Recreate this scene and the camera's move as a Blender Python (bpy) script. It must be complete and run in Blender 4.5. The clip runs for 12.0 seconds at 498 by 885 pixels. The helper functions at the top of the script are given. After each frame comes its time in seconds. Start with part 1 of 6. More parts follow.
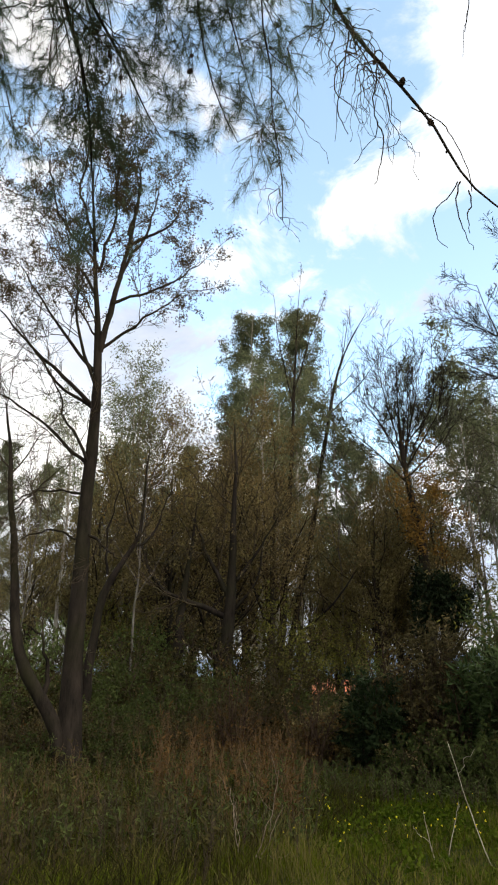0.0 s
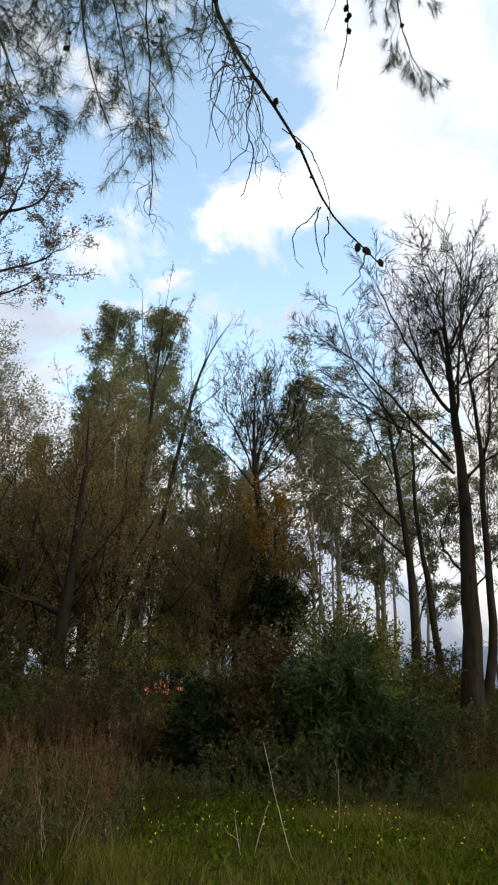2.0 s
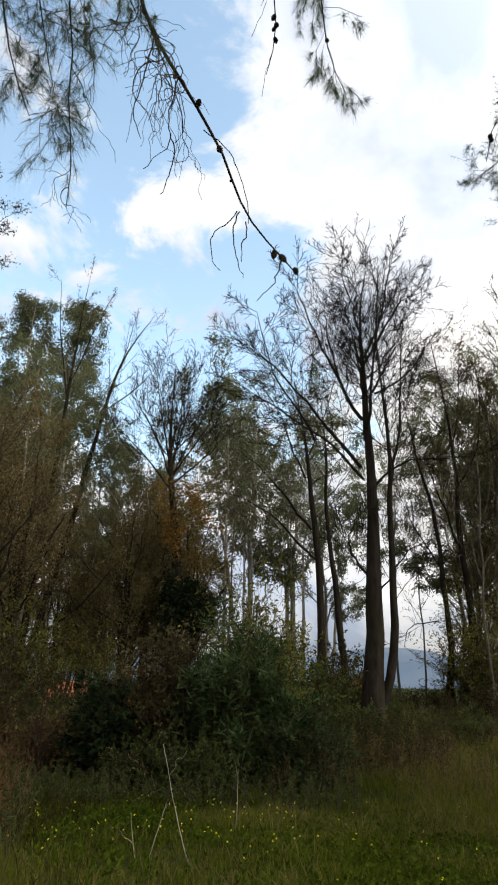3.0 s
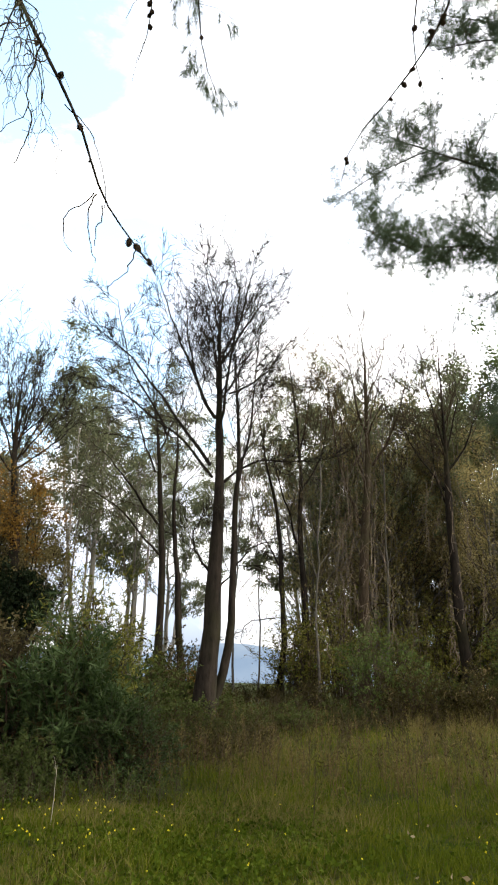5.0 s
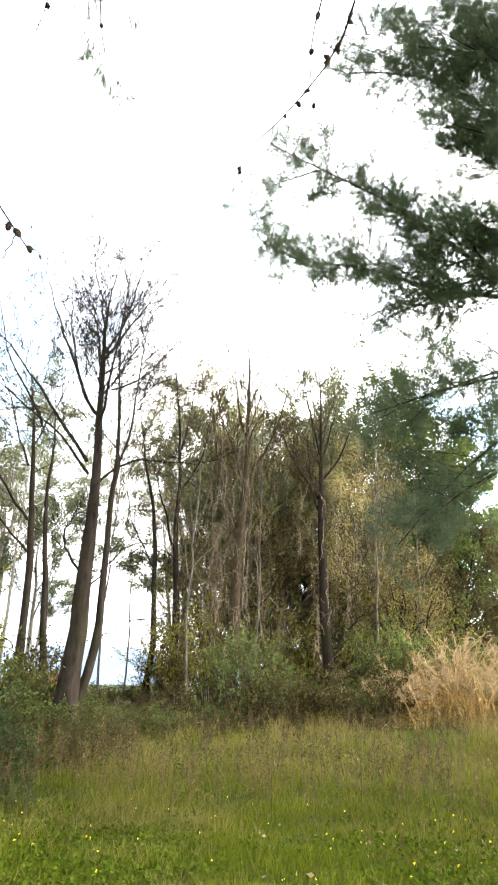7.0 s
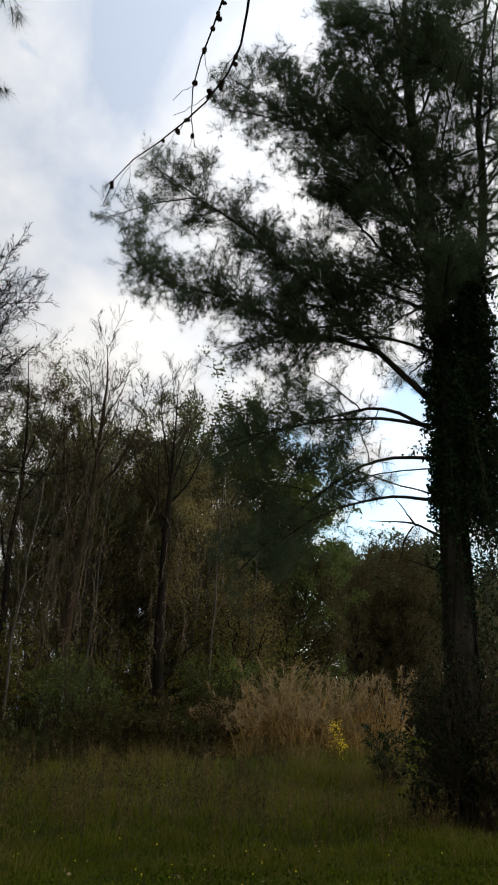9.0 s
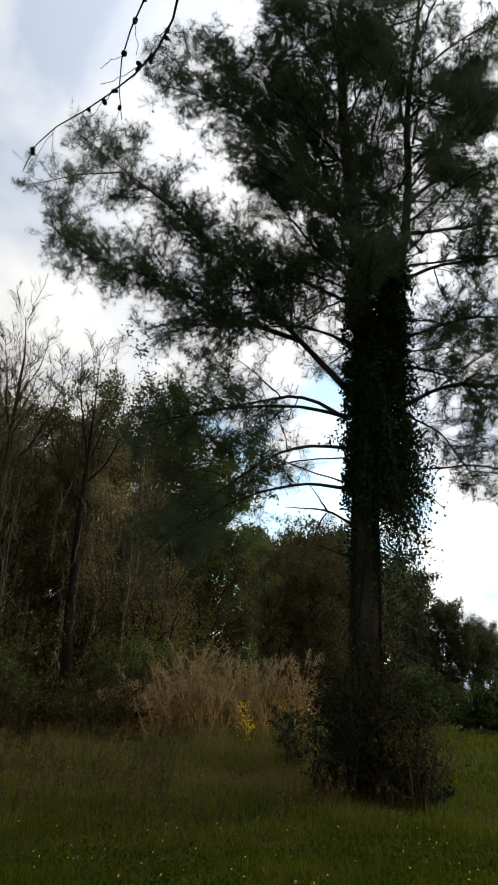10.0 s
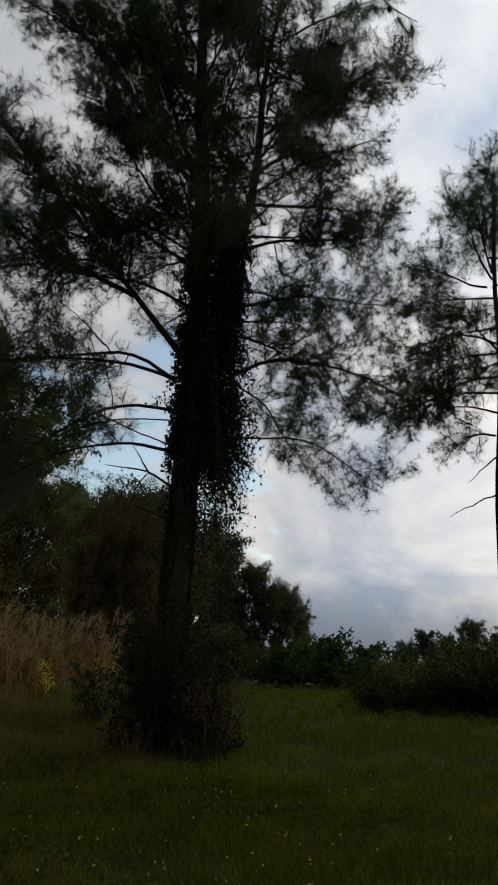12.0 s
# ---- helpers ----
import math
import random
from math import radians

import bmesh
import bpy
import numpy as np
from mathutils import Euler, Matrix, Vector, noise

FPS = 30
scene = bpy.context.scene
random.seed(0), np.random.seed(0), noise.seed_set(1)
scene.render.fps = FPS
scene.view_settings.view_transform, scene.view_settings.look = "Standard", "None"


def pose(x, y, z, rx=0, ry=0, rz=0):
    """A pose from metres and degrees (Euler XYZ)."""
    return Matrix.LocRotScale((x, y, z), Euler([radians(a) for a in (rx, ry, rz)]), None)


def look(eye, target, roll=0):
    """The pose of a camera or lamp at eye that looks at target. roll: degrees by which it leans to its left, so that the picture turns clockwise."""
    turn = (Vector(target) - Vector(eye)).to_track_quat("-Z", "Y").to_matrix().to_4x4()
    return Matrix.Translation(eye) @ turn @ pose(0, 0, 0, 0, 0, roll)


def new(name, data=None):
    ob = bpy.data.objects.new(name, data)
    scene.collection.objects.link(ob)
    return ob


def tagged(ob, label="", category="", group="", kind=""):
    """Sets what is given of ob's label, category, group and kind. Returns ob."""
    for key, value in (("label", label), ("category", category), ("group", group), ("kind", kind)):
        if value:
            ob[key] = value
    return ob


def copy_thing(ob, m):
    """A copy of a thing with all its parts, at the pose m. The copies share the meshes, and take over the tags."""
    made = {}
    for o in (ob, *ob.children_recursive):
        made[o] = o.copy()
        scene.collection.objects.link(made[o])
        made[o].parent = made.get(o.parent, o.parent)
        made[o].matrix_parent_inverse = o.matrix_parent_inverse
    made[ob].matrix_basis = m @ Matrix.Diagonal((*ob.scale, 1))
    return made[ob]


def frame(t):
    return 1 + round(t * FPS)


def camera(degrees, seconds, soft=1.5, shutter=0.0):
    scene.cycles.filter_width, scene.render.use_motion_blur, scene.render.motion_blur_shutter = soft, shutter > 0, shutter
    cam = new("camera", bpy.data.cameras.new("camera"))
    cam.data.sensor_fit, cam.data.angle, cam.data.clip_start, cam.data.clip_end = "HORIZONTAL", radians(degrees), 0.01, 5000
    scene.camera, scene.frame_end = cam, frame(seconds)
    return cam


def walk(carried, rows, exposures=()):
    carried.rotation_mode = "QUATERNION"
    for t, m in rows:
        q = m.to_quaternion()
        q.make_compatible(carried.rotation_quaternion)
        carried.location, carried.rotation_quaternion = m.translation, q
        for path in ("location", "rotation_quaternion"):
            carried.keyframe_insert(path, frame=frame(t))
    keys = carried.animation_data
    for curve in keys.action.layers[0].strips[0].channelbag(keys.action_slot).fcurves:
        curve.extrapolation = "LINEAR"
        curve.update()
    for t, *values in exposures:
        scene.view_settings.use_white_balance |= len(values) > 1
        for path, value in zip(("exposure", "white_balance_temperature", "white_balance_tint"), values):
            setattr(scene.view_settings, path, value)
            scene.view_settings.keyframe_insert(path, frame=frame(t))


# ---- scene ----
cam = camera(40.60, 12.0, soft=2.0)
PATH = [
    (0.0, pose(0.000, 0.000, 1.600, 109.02, -0.68, 1.56)),
    (0.5, pose(0.028, -0.000, 1.612, 108.98, -0.80, -1.56)),
    (1.0, pose(0.049, -0.004, 1.612, 109.09, -0.89, -4.51)),
    (1.5, pose(0.072, -0.012, 1.610, 109.13, -1.36, -8.23)),
    (2.0, pose(0.100, -0.022, 1.608, 109.31, -1.63, -11.52)),
    (2.5, pose(0.123, -0.038, 1.606, 109.19, -1.66, -14.89)),
    (3.0, pose(0.160, -0.048, 1.611, 109.58, -1.40, -18.80)),
    (3.2, pose(0.170, -0.053, 1.610, 109.44, -1.36, -20.52)),
    (4.8, pose(0.259, -0.099, 1.602, 109.52, -1.17, -30.31)),
    (5.0, pose(0.258, -0.109, 1.599, 109.51, -1.30, -31.71)),
    (5.5, pose(0.269, -0.124, 1.604, 109.58, -1.45, -34.71)),
    (6.0, pose(0.270, -0.134, 1.609, 109.63, -1.42, -36.99)),
    (6.5, pose(0.287, -0.148, 1.603, 109.60, -1.32, -39.62)),
    (8.3, pose(0.321, -0.177, 1.659, 111.64, -1.27, -50.42)),
    (8.5, pose(0.336, -0.182, 1.655, 111.94, -1.34, -52.09)),
    (9.0, pose(0.342, -0.190, 1.658, 112.09, -1.93, -55.76)),
    (9.5, pose(0.339, -0.221, 1.635, 111.52, -1.69, -58.90)),
    (10.0, pose(0.357, -0.237, 1.643, 111.01, -1.67, -62.83)),
    (10.5, pose(0.384, -0.255, 1.656, 110.12, -1.04, -66.39)),
    (11.0, pose(0.411, -0.277, 1.672, 109.52, -1.43, -70.85)),
    (11.5, pose(0.426, -0.271, 1.678, 108.74, -1.42, -75.40)),
    (12.0, pose(0.433, -0.272, 1.678, 108.15, -1.66, -78.26)),
]

# exposure of the clip's camera as it turns
EXPOSURES = [(0.0, -0.05), (3.0, -0.28), (4.8, 0.38), (5.5, 1.62), (6.7, 2.1), (8.3, 1.0), (9.0, -0.75), (9.6, -0.8), (10.5, -0.7), (11.0, -0.9), (11.5, -1.58), (12.0, -1.8)]
walk(cam, PATH, EXPOSURES)

# ---------------------------------------------------------------- light
SUN_AZ, SUN_EL = 128.0, 37.0


def make_world():
    world = bpy.data.worlds.new("sky")
    world.use_nodes = True
    scene.world = world
    nt = world.node_tree
    nd, ln = nt.nodes, nt.links
    nd.clear()

    def math_node(op, a, b=None, c=None, clamp=False):
        n = nd.new("ShaderNodeMath")
        n.operation, n.use_clamp = op, clamp
        for i, v in enumerate((a, b, c)):
            if v is None:
                continue
            if isinstance(v, (int, float)):
                n.inputs[i].default_value = v
            else:
                ln.new(v, n.inputs[i])
        return n.outputs[0]

    def vec_node(op, a, b):
        n = nd.new("ShaderNodeVectorMath")
        n.operation = op
        for i, v in enumerate((a, b)):
            if isinstance(v, tuple):
                n.inputs[i].default_value = v
            else:
                ln.new(v, n.inputs[i])
        return n

    def noise_node(vec, scale, detail, rough, warp):
        n = nd.new("ShaderNodeTexNoise")
        n.inputs["Scale"].default_value, n.inputs["Detail"].default_value = scale, detail
        n.inputs["Roughness"].default_value, n.inputs["Distortion"].default_value = rough, warp
        ln.new(vec, n.inputs["Vector"])
        return n.outputs["Fac"]

    def ramp(fac, stops):
        n = nd.new("ShaderNodeValToRGB")
        e = n.color_ramp.elements
        while len(e) < len(stops):
            e.new(0.5)
        for el, (p, c) in zip(e, stops):
            el.position, el.color = p, (*c, 1)
        ln.new(fac, n.inputs[0])
        return n.outputs[0]

    tc = nd.new("ShaderNodeTexCoord")
    way = tc.outputs["Generated"]
    sky = nd.new("ShaderNodeTexSky")
    sky.sky_type, sky.sun_disc = "NISHITA", False
    sky.sun_elevation, sky.sun_rotation = radians(SUN_EL), radians(SUN_AZ)
    sky.air_density, sky.dust_density, sky.ozone_density = 1.0, 0.6, 1.5
    sep = nd.new("ShaderNodeSeparateXYZ")
    ln.new(way, sep.inputs[0])
    # the cloud deck is flat, so that it closes up towards the horizon
    up = math_node("ADD", math_node("MAXIMUM", sep.outputs[2], 0.0), 0.38)
    comb = nd.new("ShaderNodeCombineXYZ")
    ln.new(math_node("DIVIDE", sep.outputs[0], up), comb.inputs[0])
    ln.new(math_node("DIVIDE", sep.outputs[1], up), comb.inputs[1])
    comb.inputs[2].default_value = 3.7
    deck = comb.outputs[0]
    def heading(az, el):
        return (math.sin(radians(az)) * math.cos(radians(el)), math.cos(radians(az)) * math.cos(radians(el)), math.sin(radians(el)))

    near_sun = vec_node("DOT_PRODUCT", way, heading(SUN_AZ, SUN_EL)).outputs["Value"]
    big = noise_node(deck, 2.0, 6, 0.55, 0.3)
    fine = noise_node(deck, 7.0, 8, 0.62, 0.4)
    cover = math_node("ADD", math_node("MULTIPLY", big, 1.15), math_node("MULTIPLY_ADD", fine, 1.55, -0.82))
    # the deck is broken where the clear sky shows, and closed elsewhere
    holes = [vec_node("DOT_PRODUCT", way, heading(az, el)).outputs["Value"] for az, el in ((2, 32), (3, 47), (14, 28), (-7, 40), (66, 14))]
    holes[-1] = math_node("SUBTRACT", holes[-1], 0.008)
    clear = holes[0]
    for hole in holes[1:]:
        clear = math_node("MAXIMUM", clear, hole)
    cover = math_node("ADD", cover, math_node("MULTIPLY", math_node("SUBTRACT", 0.983, clear), 9.0))
    mr = nd.new("ShaderNodeMapRange")
    mr.interpolation_type = "SMOOTHSTEP"
    ln.new(cover, mr.inputs["Value"])
    mr.inputs["From Min"].default_value, mr.inputs["From Max"].default_value = 0.38, 0.66
    mask = mr.outputs["Result"]
    # thick parts of the cloud are greyer, and the deck glows towards the hidden sun
    grey = ramp(noise_node(deck, 1.8, 7, 0.58, 0.4), [(0.38, (0.58, 0.66, 0.80)), (0.60, (1.14, 1.12, 1.09))])
    glow = math_node("MULTIPLY_ADD", math_node("POWER", math_node("MAXIMUM", near_sun, 0.0), 2.0), 19.0, 10.4)
    low = nd.new("ShaderNodeMapRange")
    ln.new(sep.outputs[2], low.inputs["Value"])
    low.inputs["From Min"].default_value, low.inputs["From Max"].default_value = 0.015, 0.13
    low.inputs["To Min"].default_value, low.inputs["To Max"].default_value = 0.45, 1.0
    glow = math_node("MULTIPLY", glow, low.outputs["Result"])
    cloud = vec_node("SCALE", grey, (0, 0, 0))
    ln.new(glow, cloud.inputs["Scale"])
    blue = vec_node("MULTIPLY", sky.outputs[0], (5.6, 5.05, 3.95))
    mix = nd.new("ShaderNodeMix")
    mix.data_type = "RGBA"
    ln.new(mask, mix.inputs["Factor"])
    ln.new(blue.outputs[0], mix.inputs["A"])
    ln.new(cloud.outputs[0], mix.inputs["B"])
    bg = nd.new("ShaderNodeBackground")
    bg.inputs["Strength"].default_value = 0.12
    ln.new(mix.outputs["Result"], bg.inputs["Color"])
    out = nd.new("ShaderNodeOutputWorld")
    ln.new(bg.outputs[0], out.inputs[0])


make_world()
sun = new("sun", bpy.data.lights.new("sun", "SUN"))
sun.data.energy, sun.data.angle, sun.data.color = 4.0, radians(24), (1.0, 0.93, 0.82)
sun.matrix_world = look((20 * math.sin(radians(SUN_AZ)), 20 * math.cos(radians(SUN_AZ)), 20 * math.tan(radians(SUN_EL))), (0, 0, 0))


# ---------------------------------------------------------------- materials
def base_material(name):
    m = bpy.data.materials.new(name)
    m.use_nodes = True
    nt = m.node_tree
    return m, nt, nt.nodes["Principled BSDF"], nt.nodes["Material Output"]


def leaf_material(name, dark, mid, light, rough=0.55, through_light=0.3, patch=0.4, gloss=0.03):
    """Leaves that differ one by one, with larger patches of another shade, and let some light through."""
    m, nt, p, out = base_material(name)
    geo, info = nt.nodes.new("ShaderNodeNewGeometry"), nt.nodes.new("ShaderNodeObjectInfo")
    tc, big = nt.nodes.new("ShaderNodeTexCoord"), nt.nodes.new("ShaderNodeTexNoise")
    big.inputs["Scale"].default_value, big.inputs["Detail"].default_value = 0.9, 3
    nt.links.new(tc.outputs["Object"], big.inputs["Vector"])
    add = nt.nodes.new("ShaderNodeMath")
    add.operation = "MULTIPLY_ADD"
    add.inputs[1].default_value = 1 - patch
    nt.links.new(geo.outputs["Random Per Island"], add.inputs[0])
    sc = nt.nodes.new("ShaderNodeMath")
    sc.operation = "MULTIPLY"
    sc.inputs[1].default_value = patch
    nt.links.new(big.outputs["Fac"], sc.inputs[0])
    nt.links.new(sc.outputs[0], add.inputs[2])
    r = nt.nodes.new("ShaderNodeValToRGB")
    r.color_ramp.elements.new(0.5)
    for el, (pos, c) in zip(r.color_ramp.elements, ((0.12, dark), (0.5, mid), (0.88, light))):
        el.position, el.color = pos, (*c, 1)
    nt.links.new(add.outputs[0], r.inputs[0])
    hsv = nt.nodes.new("ShaderNodeHueSaturation")
    mr = nt.nodes.new("ShaderNodeMapRange")
    mr.inputs["To Min"].default_value, mr.inputs["To Max"].default_value = 0.78, 1.22
    nt.links.new(info.outputs["Random"], mr.inputs["Value"])
    nt.links.new(mr.outputs["Result"], hsv.inputs["Value"])
    nt.links.new(r.outputs[0], hsv.inputs["Color"])
    nt.links.new(hsv.outputs[0], p.inputs["Base Color"])
    p.inputs["Roughness"].default_value = rough
    p.inputs["Specular IOR Level"].default_value = gloss
    tr, mix = nt.nodes.new("ShaderNodeBsdfTranslucent"), nt.nodes.new("ShaderNodeMixShader")
    nt.links.new(hsv.outputs[0], tr.inputs["Color"])
    mix.inputs[0].default_value = through_light
    nt.links.new(p.outputs[0], mix.inputs[1])
    nt.links.new(tr.outputs[0], mix.inputs[2])
    nt.links.new(mix.outputs[0], out.inputs["Surface"])
    return m


def bark_material(name, dark, light, scale=9.0, stretch=0.25, bump=0.5, moss=None):
    m, nt, p, out = base_material(name)
    tc, mp = nt.nodes.new("ShaderNodeTexCoord"), nt.nodes.new("ShaderNodeMapping")
    mp.inputs["Scale"].default_value = (1, 1, stretch)
    nt.links.new(tc.outputs["Object"], mp.inputs["Vector"])
    n1, n2 = nt.nodes.new("ShaderNodeTexNoise"), nt.nodes.new("ShaderNodeTexNoise")
    n1.inputs["Scale"].default_value, n1.inputs["Detail"].default_value, n1.inputs["Roughness"].default_value = scale, 8, 0.7
    n2.inputs["Scale"].default_value, n2.inputs["Detail"].default_value = scale * 0.12, 4
    nt.links.new(mp.outputs[0], n1.inputs["Vector"])
    nt.links.new(tc.outputs["Object"], n2.inputs["Vector"])
    r = nt.nodes.new("ShaderNodeValToRGB")
    for el, (pos, c) in zip(r.color_ramp.elements, ((0.34, dark), (0.66, light))):
        el.position, el.color = pos, (*c, 1)
    nt.links.new(n1.outputs["Fac"], r.inputs[0])
    mix = nt.nodes.new("ShaderNodeMix")
    mix.data_type = "RGBA"
    mr = nt.nodes.new("ShaderNodeMapRange")
    mr.inputs["From Min"].default_value, mr.inputs["From Max"].default_value = 0.48, 0.66
    mr.inputs["To Max"].default_value = 0.7
    nt.links.new(n2.outputs["Fac"], mr.inputs["Value"])
    nt.links.new(mr.outputs["Result"], mix.inputs["Factor"])
    nt.links.new(r.outputs[0], mix.inputs["A"])
    mix.inputs["B"].default_value = (*(moss or tuple(0.6 * c for c in light)), 1)
    nt.links.new(mix.outputs["Result"], p.inputs["Base Color"])
    p.inputs["Roughness"].default_value = 0.9
    p.inputs["Specular IOR Level"].default_value = 0.03
    b = nt.nodes.new("ShaderNodeBump")
    b.inputs["Strength"].default_value, b.inputs["Distance"].default_value = bump, 0.03
    nt.links.new(n1.outputs["Fac"], b.inputs["Height"])
    nt.links.new(b.outputs[0], p.inputs["Normal"])
    return m


def ground_material():
    m, nt, p, out = base_material("meadow soil")
    tc = nt.nodes.new("ShaderNodeTexCoord")
    fac = []
    for scale, detail in ((0.16, 4), (1.3, 6), (14.0, 6)):
        n = nt.nodes.new("ShaderNodeTexNoise")
        n.inputs["Scale"].default_value, n.inputs["Detail"].default_value, n.inputs["Roughness"].default_value = scale, detail, 0.65
        nt.links.new(tc.outputs["Object"], n.inputs["Vector"])
        fac.append(n.outputs["Fac"])
    cols = [((0.010, 0.016, 0.003), (0.034, 0.046, 0.008)), ((0.022, 0.016, 0.006), (0.075, 0.058, 0.022))]
    ramps = []
    for lo, hi in cols:
        r = nt.nodes.new("ShaderNodeValToRGB")
        for el, (pos, c) in zip(r.color_ramp.elements, ((0.33, lo), (0.68, hi))):
            el.position, el.color = pos, (*c, 1)
        nt.links.new(fac[2], r.inputs[0])
        ramps.append(r.outputs[0])
    s = nt.nodes.new("ShaderNodeMath")
    s.operation = "MULTIPLY_ADD"
    nt.links.new(fac[1], s.inputs[0])
    s.inputs[1].default_value = 0.6
    h = nt.nodes.new("ShaderNodeMath")
    h.operation = "MULTIPLY"
    nt.links.new(fac[0], h.inputs[0])
    h.inputs[1].default_value = 0.4
    nt.links.new(h.outputs[0], s.inputs[2])
    mr = nt.nodes.new("ShaderNodeMapRange")
    mr.inputs["From Min"].default_value, mr.inputs["From Max"].default_value = 0.50, 0.66
    nt.links.new(s.outputs[0], mr.inputs["Value"])
    mix = nt.nodes.new("ShaderNodeMix")
    mix.data_type = "RGBA"
    nt.links.new(mr.outputs["Result"], mix.inputs["Factor"])
    nt.links.new(ramps[0], mix.inputs["A"])
    nt.links.new(ramps[1], mix.inputs["B"])
    nt.links.new(mix.outputs["Result"], p.inputs["Base Color"])
    p.inputs["Roughness"].default_value = 0.95
    p.inputs["Specular IOR Level"].default_value = 0.04
    b = nt.nodes.new("ShaderNodeBump")
    b.inputs["Strength"].default_value, b.inputs["Distance"].default_value = 0.6, 0.08
    nt.links.new(fac[2], b.inputs["Height"])
    nt.links.new(b.outputs[0], p.inputs["Normal"])
    return m


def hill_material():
    """Far hills: the blue haze of distance is painted in as a glowing colour."""
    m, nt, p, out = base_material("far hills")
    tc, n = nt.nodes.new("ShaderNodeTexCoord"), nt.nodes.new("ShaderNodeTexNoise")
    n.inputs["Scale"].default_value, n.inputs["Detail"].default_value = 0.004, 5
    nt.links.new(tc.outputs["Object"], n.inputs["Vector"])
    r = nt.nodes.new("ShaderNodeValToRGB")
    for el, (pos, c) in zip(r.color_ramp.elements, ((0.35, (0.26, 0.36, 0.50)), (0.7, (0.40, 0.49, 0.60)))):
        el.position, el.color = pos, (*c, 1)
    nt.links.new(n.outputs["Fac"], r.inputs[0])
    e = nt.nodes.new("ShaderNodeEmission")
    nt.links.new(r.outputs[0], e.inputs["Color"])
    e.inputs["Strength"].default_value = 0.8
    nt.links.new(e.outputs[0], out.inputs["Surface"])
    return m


M_GROUND = ground_material()
M_HILL = hill_material()
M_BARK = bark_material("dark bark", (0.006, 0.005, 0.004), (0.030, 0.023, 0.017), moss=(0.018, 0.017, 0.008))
M_BARK_GREY = bark_material("grey bark", (0.045, 0.038, 0.032), (0.16, 0.14, 0.115), moss=(0.07, 0.065, 0.04))
M_BARK_PALE = bark_material("pale peeling bark", (0.16, 0.14, 0.115), (0.42, 0.39, 0.33), scale=5, stretch=0.12, bump=0.25, moss=(0.20, 0.15, 0.10))
M_BARK_PINE = bark_material("pine bark", (0.011, 0.009, 0.007), (0.046, 0.037, 0.028), scale=7, stretch=0.3, bump=0.9, moss=(0.020, 0.020, 0.010))
M_TWIG = bark_material("twig bark", (0.024, 0.017, 0.011), (0.070, 0.051, 0.032), scale=20, bump=0.1, moss=(0.045, 0.042, 0.020))
M_TWIG_TAN = bark_material("dry vine bark", (0.085, 0.064, 0.046), (0.24, 0.185, 0.13), scale=20, bump=0.1)
M_STALK = bark_material("red-brown stalk", (0.050, 0.030, 0.014), (0.130, 0.082, 0.040), scale=15, bump=0.1)
M_STRAW = bark_material("bleached dry stalk", (0.19, 0.16, 0.11), (0.42, 0.36, 0.27), scale=12, bump=0.1)
M_CANE = bark_material("golden cane", (0.20, 0.13, 0.05), (0.40, 0.28, 0.12), scale=12, bump=0.1)
M_CONE = bark_material("pine cone", (0.020, 0.013, 0.009), (0.075, 0.048, 0.03), scale=40, stretch=1.0, bump=0.8)
L_PINE = leaf_material("pine needles", (0.030, 0.046, 0.024), (0.066, 0.092, 0.048), (0.118, 0.148, 0.080), 0.6, 0.38)
L_GUM = leaf_material("gum leaves", (0.057, 0.066, 0.033), (0.118, 0.130, 0.064), (0.217, 0.223, 0.111), 0.5, 0.45)
L_BROWN = leaf_material("withered brown leaves", (0.062, 0.047, 0.019), (0.137, 0.102, 0.042), (0.220, 0.171, 0.071), 0.75, 0.5)
L_OLIVE = leaf_material("olive brown leaves", (0.065, 0.053, 0.020), (0.140, 0.112, 0.043), (0.234, 0.192, 0.071), 0.75, 0.5)
L_ORANGE = leaf_material("orange autumn leaves", (0.09, 0.045, 0.012), (0.18, 0.100, 0.022), (0.28, 0.170, 0.035), 0.6, 0.4)
L_GREEN = leaf_material("fresh green leaves", (0.034, 0.052, 0.013), (0.076, 0.106, 0.027), (0.145, 0.168, 0.046), 0.55, 0.5)
L_YELLOW = leaf_material("yellow green leaves", (0.055, 0.060, 0.012), (0.12, 0.12, 0.022), (0.21, 0.18, 0.035), 0.55, 0.35)
L_DARK = leaf_material("dark glossy leaves", (0.009, 0.014, 0.005), (0.019, 0.030, 0.011), (0.040, 0.054, 0.020), 0.5, 0.2)
L_OLEANDER = leaf_material("long grey-green leaves", (0.016, 0.027, 0.007), (0.036, 0.054, 0.016), (0.080, 0.104, 0.038), 0.5, 0.25, gloss=0.05)
L_IVY = leaf_material("ivy leaves", (0.008, 0.018, 0.007), (0.019, 0.039, 0.014), (0.043, 0.075, 0.026), 0.6, 0.12)
L_GRASS = leaf_material("green grass", (0.021, 0.031, 0.002), (0.060, 0.075, 0.005), (0.145, 0.140, 0.018), 0.8, 0.35, patch=0.62)
L_DRYGRASS = leaf_material("dry grass", (0.052, 0.044, 0.013), (0.122, 0.102, 0.030), (0.225, 0.185, 0.065), 0.8, 0.35, patch=0.6)
L_REED = leaf_material("dry reed leaves", (0.085, 0.048, 0.013), (0.190, 0.117, 0.035), (0.33, 0.220, 0.075), 0.7, 0.4)
L_PLUME = leaf_material("reed plumes", (0.145, 0.103, 0.053), (0.24, 0.178, 0.095), (0.38, 0.300, 0.180), 0.8, 0.45)
